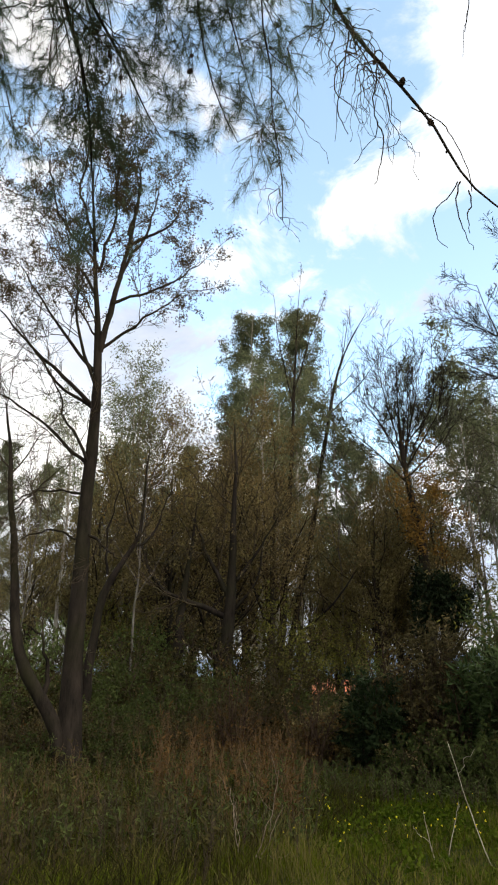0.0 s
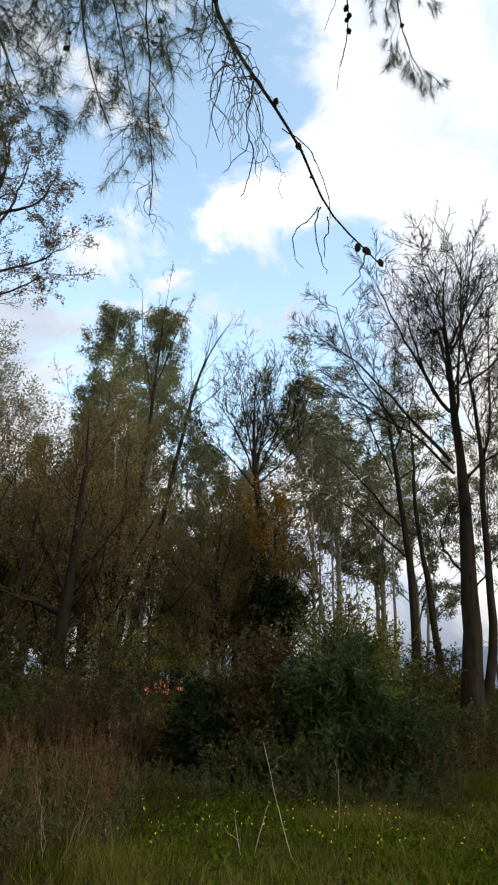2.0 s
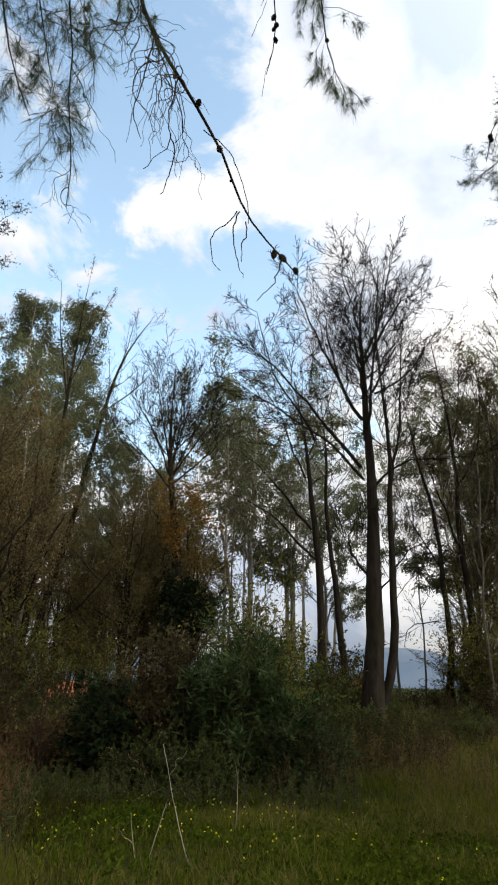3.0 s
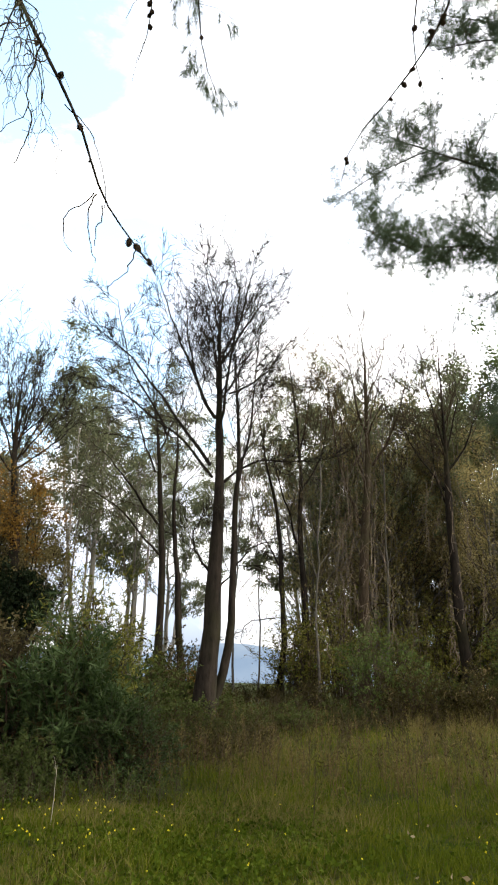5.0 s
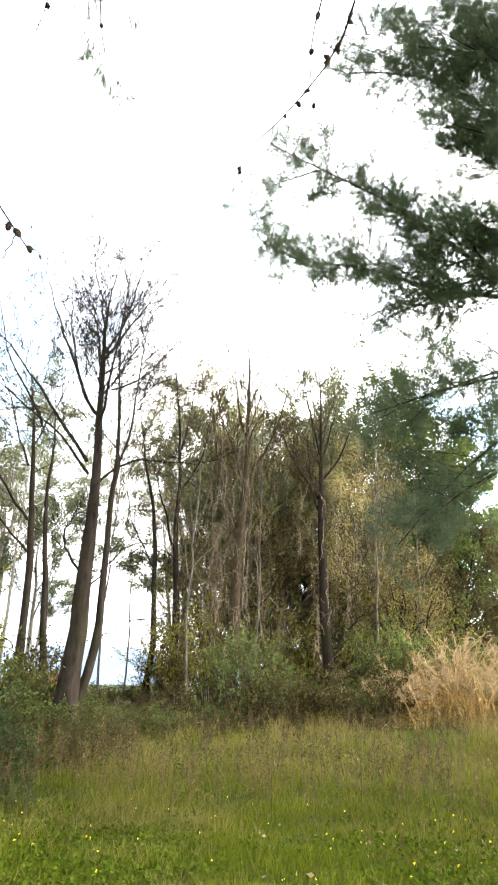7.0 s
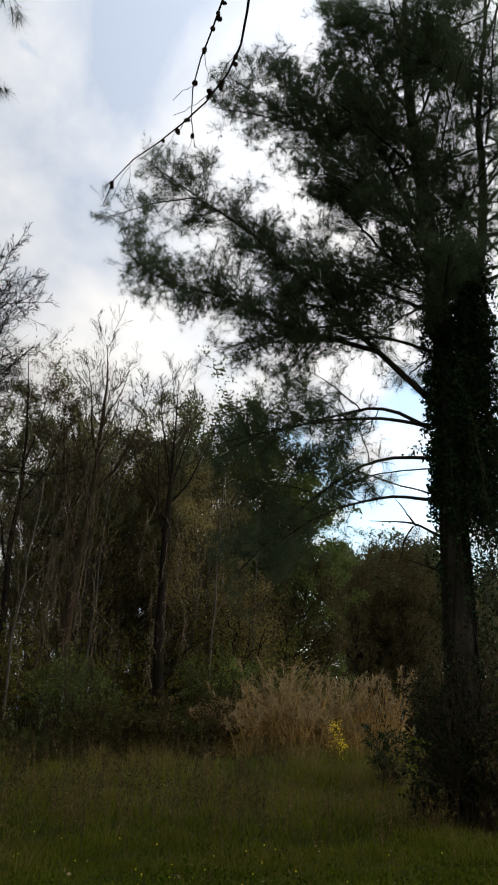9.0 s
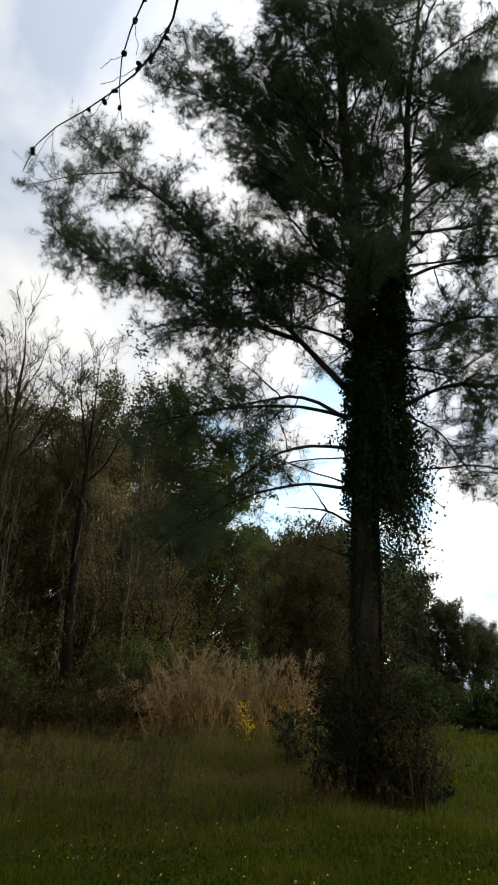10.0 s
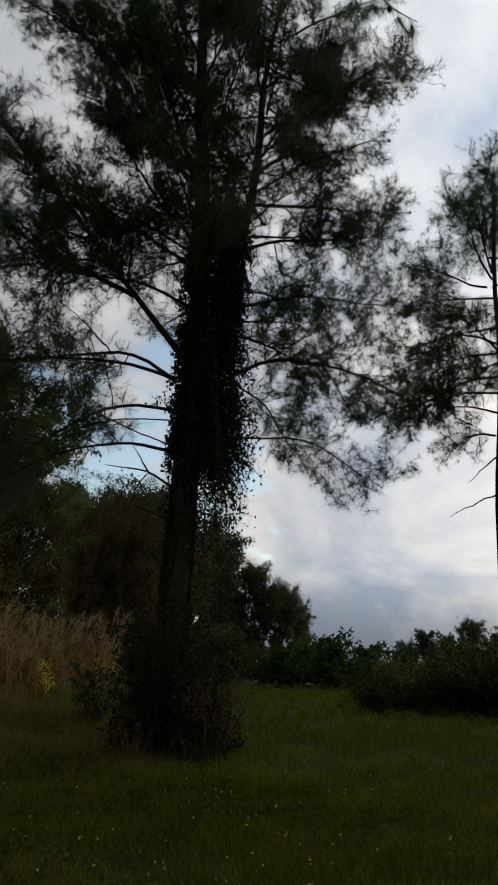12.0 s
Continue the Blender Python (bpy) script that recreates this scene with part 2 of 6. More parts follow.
L_PETAL = leaf_material("yellow petals", (0.550, 0.420, 0.010), (0.700, 0.560, 0.020), (0.780, 0.680, 0.040), 0.5, 0.4)
L_WEED = leaf_material("dull weed leaves", (0.016, 0.014, 0.004), (0.036, 0.031, 0.009), (0.066, 0.054, 0.018), 0.75, 0.35)
L_RUST = leaf_material("rust brown weeds", (0.034, 0.019, 0.006), (0.080, 0.044, 0.013), (0.145, 0.084, 0.028), 0.75, 0.3)
L_TAN = leaf_material("yellowing tan leaves", (0.120, 0.095, 0.036), (0.250, 0.205, 0.080), (0.400, 0.340, 0.150), 0.75, 0.5)
L_CLOVER = leaf_material("clover leaves", (0.021, 0.037, 0.002), (0.054, 0.080, 0.005), (0.108, 0.128, 0.014), 0.7, 0.35, patch=0.5)
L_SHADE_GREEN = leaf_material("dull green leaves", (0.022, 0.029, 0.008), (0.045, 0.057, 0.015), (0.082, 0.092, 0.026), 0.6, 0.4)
# shade of the backlit trees is put into this brown-green; scrub shares it
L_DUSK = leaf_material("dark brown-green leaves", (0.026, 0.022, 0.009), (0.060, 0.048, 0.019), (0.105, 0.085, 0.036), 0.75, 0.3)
L_ALDER = leaf_material("dark withered leaves", (0.034, 0.026, 0.012), (0.075, 0.055, 0.026), (0.130, 0.095, 0.045), 0.75, 0.35)
L_BLACK_IVY = leaf_material("blackish ivy leaves", (0.006, 0.010, 0.005), (0.014, 0.021, 0.009), (0.030, 0.040, 0.017), 0.6, 0.12)
# lighter than nearer crowns: distance haze is put into this colour
L_FAR = leaf_material("dull olive crowns far off", (0.045, 0.052, 0.024), (0.080, 0.090, 0.044), (0.125, 0.135, 0.068), 0.6, 0.45)
L_CITRUS = leaf_material("citrus leaves", (0.018, 0.036, 0.007), (0.030, 0.052, 0.011), (0.060, 0.084, 0.020), 0.5, 0.25)

# ---------------------------------------------------------------- mesh kit
rng = np.random.default_rng(11)


def smooth(a, b, x):
    s = np.clip((x - a) / (b - a), 0, 1)
    return s * s * (3 - 2 * s)


def ground_z(x, y):
    """A meadow that swells into a low bank under the wood, and falls away behind it."""
    r = np.hypot(x, y)
    c = np.cos(np.arctan2(x, y) - radians(12))
    bank = (0.30 + 0.60 * smooth(0.34, 0.77, c)) * smooth(10.5, 25, r)
    drop = 7.0 * smooth(0.62, 0.80, c) * smooth(28, 75, r)
    rough = 0.035 * np.sin(x * 0.9 + 1.3 * np.sin(y * 0.5)) * np.cos(y * 0.8) + 0.05 * np.sin(x * 0.23 + y * 0.31)
    return bank - drop + rough * smooth(2.0, 7.0, r)


def spot(az, r):
    x, y = r * math.sin(radians(az)), r * math.cos(radians(az))
    return x, y, float(ground_z(np.array(x), np.array(y)))


def unit(v):
    return v / np.maximum(np.linalg.norm(v, axis=-1, keepdims=True), 1e-9)


def mesh_of(name, blocks, material, shade_smooth=True):
    """One mesh from blocks of (points, faces)."""
    me = bpy.data.meshes.new(name)
    vs, loops, starts, n, at = [], [], [], 0, 0
    for v, f in blocks:
        if len(v) == 0 or len(f) == 0:
            continue
        vs.append(v.reshape(-1, 3))
        loops.append((f + n).ravel())
        starts.append(at + np.arange(len(f)) * f.shape[1])
        at += f.size
        n += len(vs[-1])
    if not vs:
        return me
    v, l, s = np.concatenate(vs).astype(np.float32), np.concatenate(loops).astype(np.int32), np.concatenate(starts).astype(np.int32)
    me.vertices.add(len(v))
    me.vertices.foreach_set("co", v.ravel())
    me.loops.add(len(l))
    me.loops.foreach_set("vertex_index", l)
    me.polygons.add(len(s))
    me.polygons.foreach_set("loop_start", s)
    me.update(calc_edges=True)
    me.validate()
    if shade_smooth:
        me.shade_smooth()
    me.materials.append(material)
    return me


FINE = ("crown", "dry_foliage", "foliage", "needles", "shoot_spray", "side_branching", "dead_growth", "vines", "hanging_growth", "cane_stand", "plume_mass", "stalks", "petals", "framework")


def part(name, blocks, material, parent, label="", shade_smooth=True):
    ob = new(name, mesh_of(name, blocks, material, shade_smooth))
    ob.parent = parent
    if name in FINE:
        ob["kind"] = "stuff"
    if label:
        ob["label"] = label
    return ob


def thing(name, x, y, z, turn, label, category, group="", kind=""):
    ob = new(name)
    ob.matrix_world = pose(x, y, z, 0, 0, turn)
    ob.empty_display_size = 0.2
    return tagged(ob, label, category, group, kind)


def tubes(P, R, sides):
    """Round limbs along many lines of equally many points."""
    B, K, _ = P.shape
    if B == 0:
        return np.zeros((0, 3)), np.zeros((0, 4), int)
    T = unit(np.gradient(P, axis=1))
    ref = np.where(np.abs(T[:, :1, 2:3]) > 0.8, np.array([1.0, 0.13, 0.0]), np.array([0.1, 0.0, 1.0]))
    A = unit(np.cross(T, np.broadcast_to(ref, T.shape)))
    C = np.cross(T, A)
    a = np.arange(sides) * 2 * np.pi / sides
    V = P[:, :, None] + R[:, :, None, None] * (A[:, :, None] * np.cos(a)[:, None] + C[:, :, None] * np.sin(a)[:, None])
    i = (np.arange(B)[:, None, None] * K + np.arange(K - 1)[:, None]) * sides
    j = np.arange(sides)
    q = np.stack([i + j, i + (j + 1) % sides, i + sides + (j + 1) % sides, i + sides + j], -1)
    return V.reshape(-1, 3), q.reshape(-1, 4)


def line(points, K, wobble=0.0):
    """A soft line through a few (x, y, z) points, K points long."""
    p = np.array(points, float)
    s = np.r_[0, np.cumsum(np.linalg.norm(np.diff(p, axis=0), axis=1))]
    t = np.linspace(0, s[-1], K)
    out = np.stack([np.interp(t, s, p[:, n]) for n in range(3)], 1)
    for _ in range(2):
        out[1:-1] = 0.25 * out[:-2] + 0.5 * out[1:-1] + 0.25 * out[2:]
    if wobble:
        w = np.cumsum(rng.normal(0, wobble, (K, 3)), axis=0)
        out += w - np.linspace(0, 1, K)[:, None] * w[-1]
    return out


def sprout(P, R, n, t=(0.3, 1.0), angle=(45, 12), length=0.4, K=6, up=0.0, wander=0.06, thin=0.6, tip=0.35, shape=None, flat=1.0, least=0.003):
    """n side shoots from every line."""
    B, K0, _ = P.shape
    if B == 0:
        return np.zeros((0, K, 3)), np.zeros((0, K))
    s = t[0] + (t[1] - t[0]) * (np.arange(n) + rng.random((B, n))) / n
    x = np.clip(s * (K0 - 1), 0, K0 - 1.001)
    i, f = x.astype(int), (x - x.astype(int))[..., None]
    b = np.arange(B)[:, None]
    start = P[b, i] * (1 - f) + P[b, i + 1] * f
    T = unit(P[b, i + 1] - P[b, i])
    r0 = (R[b, i] * (1 - f[..., 0]) + R[b, i + 1] * f[..., 0]) * thin
    v = rng.normal(size=T.shape)
    v[..., 2] *= flat
    side = unit(v - (v * T).sum(-1, keepdims=True) * T)
    a = np.radians(rng.normal(angle[0], angle[1], (B, n)))[..., None]
    d = T * np.cos(a) + side * np.sin(a)
    whole = np.linalg.norm(np.diff(P, axis=1), axis=-1).sum(1)[:, None]
    L = whole * length * rng.uniform(0.65, 1.25, (B, n)) * (shape(s) if shape else (1.15 - 0.55 * s))
    k = np.linspace(0, 1, K)
    pts = start[:, :, None] + d[:, :, None] * (L[..., None] * k)[..., None]
    pts[..., 2] += up * L[..., None] * k**2
    w = np.cumsum(rng.normal(0, wander, (B, n, K, 3)), axis=2) * (L[..., None, None] / K) * 2
    pts += w - w[:, :, :1]
    r = np.maximum(r0[..., None] * np.linspace(1, tip, K), least)
    return pts.reshape(-1, K, 3), r.reshape(-1, K)


def leaves(P, n, length, width, spread=0.8, droop=0.2, t=(0.15, 1.0), off=0.0):
    """n leaves along every line: four-cornered blades with a crease."""
    B, K, _ = P.shape
    if B == 0:
        return np.zeros((0, 3)), np.zeros((0, 4), int)
    s = rng.uniform(t[0], t[1], (B, n))
    x = np.clip(s * (K - 1), 0, K - 1.001)
    i, f = x.astype(int), (x - x.astype(int))[..., None]
    b = np.arange(B)[:, None]
    o = P[b, i] * (1 - f) + P[b, i + 1] * f
    if off:
        o = o + rng.normal(0, off, o.shape)
    T = unit(P[b, i + 1] - P[b, i])
    d = T * 0.5 + rng.normal(size=T.shape) * spread
    d[..., 2] -= droop
    d = unit(d)
    w = unit(np.cross(d, rng.normal(size=d.shape)))
    nrm = np.cross(w, d)
    l = (length * rng.uniform(0.6, 1.3, (B, n)))[..., None]
    h = (width * rng.uniform(0.7, 1.25, (B, n)))[..., None] * 0.5
    mid = o + d * l * 0.42 + nrm * h * 0.35
    V = np.stack([o, mid + w * h, o + d * l, mid - w * h], 2).reshape(-1, 3)
    return V, np.arange(len(V)).reshape(-1, 4)


def needles(P, tufts, m, length, width, t=(0.3, 1.0), spread=0.75, droop=0.0):
    """Sprays of thin needles along every line."""
    B, K, _ = P.shape
    s = rng.uniform(t[0], t[1], (B, tufts))
    x = np.clip(s * (K - 1), 0, K - 1.001)
    i, f = x.astype(int), (x - x.astype(int))[..., None]
    b = np.arange(B)[:, None]
    o = (P[b, i] * (1 - f) + P[b, i + 1] * f)[:, :, None]
    T = unit(P[b, i + 1] - P[b, i])[:, :, None]
    d = T * 0.7 + rng.normal(size=(B, tufts, m, 3)) * spread
    d[..., 2] -= droop
    d = unit(d)
    w = unit(np.cross(d, rng.normal(size=d.shape))) * width * 0.5
    e = o + d * length * rng.uniform(0.7, 1.2, (B, tufts, m, 1))
    o = np.broadcast_to(o, d.shape)
    V = np.stack([o - w, o + w, e], 3).reshape(-1, 3)
    return V, np.arange(len(V)).reshape(-1, 3)


def guide(u0, h0, u1, h1, d0=0.0, d1=0.0, bow=0.0, K=12, wobble=0.03):
    """A limb from (u0, d0, h0) to (u1, d1, h1), bowed upwards by a part of its length."""
    k = np.linspace(0, 1, K)[:, None]
    a, b = np.array([u0, d0, h0]), np.array([u1, d1, h1])
    p = a + (b - a) * k
    L = np.linalg.norm(b - a)
    p[:, 2] += bow * L * 4 * (k * (1 - k))[:, 0]
    w = np.cumsum(rng.normal(0, wobble, (K, 3)), axis=0) * L / K * 2
    return p + w - w[0]


def bent(points, d0=0.0, d1=0.0, K=14, wobble=0.012):
    """A limb through (u, h) points that swings from depth d0 to depth d1."""
    n = len(points) - 1
    return line([(u, d0 + (d1 - d0) * i / n, h) for i, (u, h) in enumerate(points)], K, wobble)


def dangle(starts, length, curl=0.22, K=16):
    """Thin twigs that hang down from their starts and curl on the way."""
    B = len(starts)
    k = np.linspace(0, 1, K)[None]
    L = length * rng.uniform(0.5, 1.2, (B, 1))
    out = []
    for _ in range(2):
        f, g, a, b = rng.uniform(0.5, 1.1, (B, 1)), rng.uniform(1.5, 2.8, (B, 1)), rng.uniform(0, 6.3, (B, 1)), rng.uniform(0, 6.3, (B, 1))
        out.append(curl * L * (np.sin(6.28 * f * k + a) - np.sin(a)) * 0.7 + 0.22 * curl * L * (np.sin(6.28 * g * k + b) - np.sin(b)))
    fall = -L * k * (0.75 + 0.25 * k)
    return starts[:, None] + np.stack([out[0], out[1], fall], -1)


def tapered(n, r0, r1, K=12, power=1.0):
    return np.broadcast_to(r0 + (r1 - r0) * np.linspace(0, 1, K) ** power, (n, K)).copy()


def trunk_line(H, lean=(0, 0), bend=0.02, K=16):
    k = np.linspace(0, 1, K)
    w = np.cumsum(rng.normal(0, bend, (K, 2)), axis=0) * H / K * 2
    w -= w[0]
    return np.stack([lean[0] * H * k + w[:, 0], lean[1] * H * k + w[:, 1], H * k - 0.15 * (1 - k)], 1)


def flare(R, foot=1.5, reach=0.12):
    k = np.linspace(0, 1, R.shape[1])
    return R * (1 + (foot - 1) * np.exp(-k / reach * 2.2))


# ---------------------------------------------------------------- kinds of tree
def grown_tree(name, az, r, H, r0, label, category="tree", group="", stems=1, crown=0.3, n1=20, a1=48, l1=0.38, up1=0.25, n2=6, l2=0.45, n3=6, l3=0.42,
               up=0.15, lean=(0, 0), bend=0.03, shape=None, leaf=None, bark=None, twig=None, wander=0.08, fork=0.12, loose=0.14):
    """A tree from its stem outwards: limbs, branches, twigs and leaves. leaf: (material, number, length, width, droop)."""
    x, y, z = spot(az, r)
    root = thing(name, x, y, z, -az, label, category, group)
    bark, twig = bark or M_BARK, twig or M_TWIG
    S, SR = [], []
    for n in range(stems):
        ln = (lean[0] + (rng.normal(0, fork) if n else 0), lean[1] + (rng.normal(0, fork) if n else 0))
        hh = H * (1 if n == 0 else rng.uniform(0.7, 0.95))
        S.append(trunk_line(hh, ln, bend))
        SR.append(flare(tapered(1, r0 * (1 if n == 0 else 0.75), 0.012, 16, 0.85), 1.4)[0])
    S, SR = np.array(S), np.array(SR)
    for p, q in zip(S, SR):
        part("trunk", [tubes(p[None], q[None], 9)], bark, root)
    P1, R1 = sprout(S, SR, n1, (crown, 0.98), (a1, 12), l1, 8, up1, wander, 0.5, 0.3, shape)
    P2, R2 = sprout(P1, R1, n2, (0.2, 1.0), (42, 14), l2, 6, up, wander, 0.6, 0.4)
    P3, R3 = sprout(P2, R2, n3, (0.15, 1.0), (40, 15), l3, 3, up, wander, 0.6, 0.6, least=0.005)
    for p, q in zip(P1, R1):
        part("limb", [tubes(p[None], q[None], 5)], bark, root)
    part("crown", [tubes(P2, R2, 3), tubes(P3[::2], R3[::2], 3) if leaf else tubes(P3, R3, 3)], twig, root)
    if leaf:
        m, n, l, w, droop = leaf
        part("foliage", [leaves(P3, n, l, w, 0.9, droop, (0.1, 1.0), loose)], m, root, shade_smooth=False)
    return root


def shrub(name, az, r, height, wide, label, leaf, n_stems=26, n1=7, n2=5, bark=None, category="shrub", group="", fan=0.55, up=0.1, dry=None):
    """A bush of many stems from one foot."""
    x, y, z = spot(az, r)
    root = thing(name, x, y, z, -az, label, category, group)
    a, k = rng.uniform(0, 2 * np.pi, n_stems), np.sqrt(rng.random(n_stems))
    top = np.stack([np.cos(a) * k * wide, np.sin(a) * k * wide, height * (1 - 0.45 * k**2) * rng.uniform(0.35, 1.12, n_stems)], 1)
    foot = np.stack([top[:, 0] * 0.35, top[:, 1] * 0.35, np.full(n_stems, -0.1)], 1)
    s = np.linspace(0, 1, 8)[None, :, None]
    P = foot[:, None] * (1 - s) + top[:, None] * s
    P[:, :, 2] += 0.12 * height * np.sin(s[..., 0] * np.pi)
    w = np.cumsum(rng.normal(0, 0.02, P.shape), axis=1)
    P += w - w[:, :1]
    R = tapered(n_stems, 0.02, 0.006, 8)
    P1, R1 = sprout(P, R, n1, (0.15, 1.0), (45, 15), fan, 6, up, 0.08, 0.6, 0.5)
    P2, R2 = sprout(P1, R1, n2, (0.1, 1.0), (45, 15), 0.5, 3, up, 0.08, 0.6, 0.6)
    part("framework", [tubes(P, R, 4), tubes(P1[:, ::2], R1[:, ::2], 3), tubes(P2[::2], R2[::2], 3)], bark or M_TWIG, root)
    m, n, l, wd, droop = leaf
    pick = rng.random(len(P2) // n2).repeat(n2) < 0.8 if dry else np.ones(len(P2), bool)
    part("foliage", [leaves(P2[pick], n, l, wd, 0.8, droop)], m, root, shade_smooth=False)
    if dry:
        part("dry_foliage", [leaves(P2[~pick], max(2, n // 2), l * 0.8, wd, 0.8, droop)], dry, root, "withered brown leaves", shade_smooth=False)
    return root


def again(ob, az, r, scale=1.0, turn=0.0, tall=1.0):
    x, y, z = spot(az, r)
    return copy_thing(ob, pose(x, y, z, 0, 0, -az + turn) @ Matrix.Diagonal((scale, scale, scale * tall, 1)))


def make_cone():
    """A pine cone: rings of proud scales."""
    bm = bmesh.new()
    rings, sides = 7, 10
    rows = []
    for i in range(rings + 1):
        k = i / rings
        rad = 0.030 * math.sin(math.pi * (0.12 + 0.83 * k)) ** 0.8
        rows.append([bm.verts.new((rad * (1.22 if (j + i) % 2 else 0.82) * math.cos(2 * math.pi * j / sides), rad * (1.22 if (j + i) % 2 else 0.82) * math.sin(2 * math.pi * j / sides), -0.085 * k)) for j in range(sides)])
    for p, q in zip(rows, rows[1:]):
        for j in range(sides):
            bm.faces.new((p[j], q[j], q[(j + 1) % sides], p[(j + 1) % sides]))
    bm.faces.new(rows[0][::-1])
    bm.faces.new(rows[-1])
    bmesh.ops.recalc_face_normals(bm, faces=bm.faces)
    me = bpy.data.meshes.new("cone")
    bm.to_mesh(me)
    bm.free()
    me.materials.append(M_CONE)
    return me


CONE = make_cone()


def hang_cones(P, count, parent, size=1.0, t=(0.3, 1.0)):
    for _ in range(count):
        b = rng.integers(len(P))
        k = rng.uniform(*t) * (P.shape[1] - 1.01)
        i = int(k)
        p = P[b, i] + (P[b, i + 1] - P[b, i]) * (k - i)
        ob = new("cone", CONE)
        ob.parent = parent
        s = size * rng.uniform(0.8, 1.25)
        ob.matrix_local = Matrix.LocRotScale(p, Euler((rng.normal(0, 0.7), rng.normal(0, 0.7), rng.uniform(0, 6))), (s, s, s))


def pine_limb(root, P, r0, start=0.2, dense=1.0, m=8, ln=0.17, w=0.0040, subs=1.0, upward=0.08):
    """One limb of a pine as a part, with its side limbs, shoots and needles under it. dense: how leafy it is."""
    long = float(np.linalg.norm(np.diff(P, axis=0), axis=1).sum())
    P = P[None]
    R = tapered(1, r0, 0.010, P.shape[1], 0.9)
    PS, RS = sprout(P, R, max(3, int((2 + 1.25 * long) * subs)), (start, 0.97), (46, 14), 0.36 * min(1.0, 5.0 / long), P.shape[1], upward, 0.07, 0.5, 0.4, lambda s: 1.15 - 0.75 * s, 0.8, 0.006)
    A, AR = np.concatenate([P, PS]), np.concatenate([R, RS])
    each = np.linalg.norm(np.diff(A, axis=1), axis=-1).sum(1)
    P2, P3, R2, R3 = [], [], [], []
    for p, r, s in zip(A, AR, each):
        p2, r2 = sprout(p[None], r[None], max(3, int(5.0 * s * dense)), (0.25, 1.0), (58, 20), 0.75 / s, 6, upward, 0.16, 0.45, 0.5, lambda q: 1.1 - 0.4 * q, 0.9, 0.004)
        p3, r3 = sprout(p2, r2, 9, (0.1, 1.0), (56, 20), 0.5, 4, upward, 0.16, 0.6, 0.6, least=0.003)
        P2.append(p2), P3.append(p3), R2.append(r2), R3.append(r3)
    P2, P3, R2, R3 = (np.concatenate(q) for q in (P2, P3, R2, R3))
    ob = part("limb", [tubes(P, R, 7)], M_BARK_PINE, root)
    part("side_branching", [tubes(PS, RS, 4)], M_BARK_PINE, ob)
    part("shoot_spray", [tubes(P2, R2, 3), tubes(P3[::2], R3[::2], 3)], M_BARK_PINE, ob)
    part("needles", [needles(P3, 9, max(2, m // 2), ln, w, (0.1, 1.0), 1.0), needles(P2[:, 1:], 10, max(2, m // 2), ln, w, (0.05, 1.0), 1.0)], L_PINE, ob, shade_smooth=False)
    return ob, P2, P3


# ---------------------------------------------------------------- ground, far hills
def make_ground():
    rings = np.r_[0.6 * np.arange(1, 60), 36 * 1.09 ** np.arange(1, 56)]
    n = 180
    a = np.arange(n) * 2 * np.pi / n
    X, Y = rings[:, None] * np.sin(a), rings[:, None] * np.cos(a)
    V = np.stack([X, Y, ground_z(X, Y)], -1).reshape(-1, 3)
    i = np.arange(len(rings) - 1)[:, None] * n
    j = np.arange(n)
    q = np.stack([i + j, i + n + j, i + n + (j + 1) % n, i + (j + 1) % n], -1).reshape(-1, 4)
    V = np.concatenate([V, [[0, 0, 0]]])
    c = np.stack([np.full(n, len(V) - 1), j, (j + 1) % n], -1)
    ob = new("ground", mesh_of("ground", [(V, q), (V[:0], c[:0])], M_GROUND))
    bm = bmesh.new()
    bm.from_mesh(ob.data)
    bm.verts.ensure_lookup_table()
    mid = bm.verts[len(V) - 1]
    for k in range(n):
        bm.faces.new((mid, bm.verts[(k + 1) % n], bm.verts[k]))
    bmesh.ops.recalc_face_normals(bm, faces=bm.faces)
    if bm.faces[0].normal.z < 0:
        bmesh.ops.reverse_faces(bm, faces=bm.faces)
    bm.to_mesh(ob.data)
    bm.free()
    tagged(ob, "uneven meadow soil under short green and brown grass", "ground", kind="structure")


make_ground()


def make_hills():
    n = 240
    a = np.arange(n) * 2 * np.pi / n
    d = 2600.0
    h = 55 + 40 * np.sin(3 * a + 0.5) + 26 * np.sin(7 * a + 1.0) + 12 * np.sin(17 * a) + 5 * np.sin(41 * a + 2)
    h = np.maximum(h, 8) + 85 * np.exp(-((a - radians(31)) / 0.10) ** 2)
    h *= 1 - 0.85 * smooth(1.15, 1.35, a) * (1 - smooth(2.4, 2.8, a))
    prof = [(0.0, 1.0), (0.45, 1.03), (0.8, 1.07), (1.0, 1.12)]
    V = np.concatenate([np.stack([np.sin(a) * d * f, np.cos(a) * d * f, np.where(k == 0, -60, h * k)], 1) for k, f in prof])
    i = np.arange(len(prof) - 1)[:, None] * n
    j = np.arange(n)
    q = np.stack([i + j, i + (j + 1) % n, i + n + (j + 1) % n, i + n + j], -1).reshape(-1, 4)
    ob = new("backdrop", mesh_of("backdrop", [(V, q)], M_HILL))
    tagged(ob, "glowing backdrop line of hills with blue haze painted in", "hills", kind="structure")


make_hills()


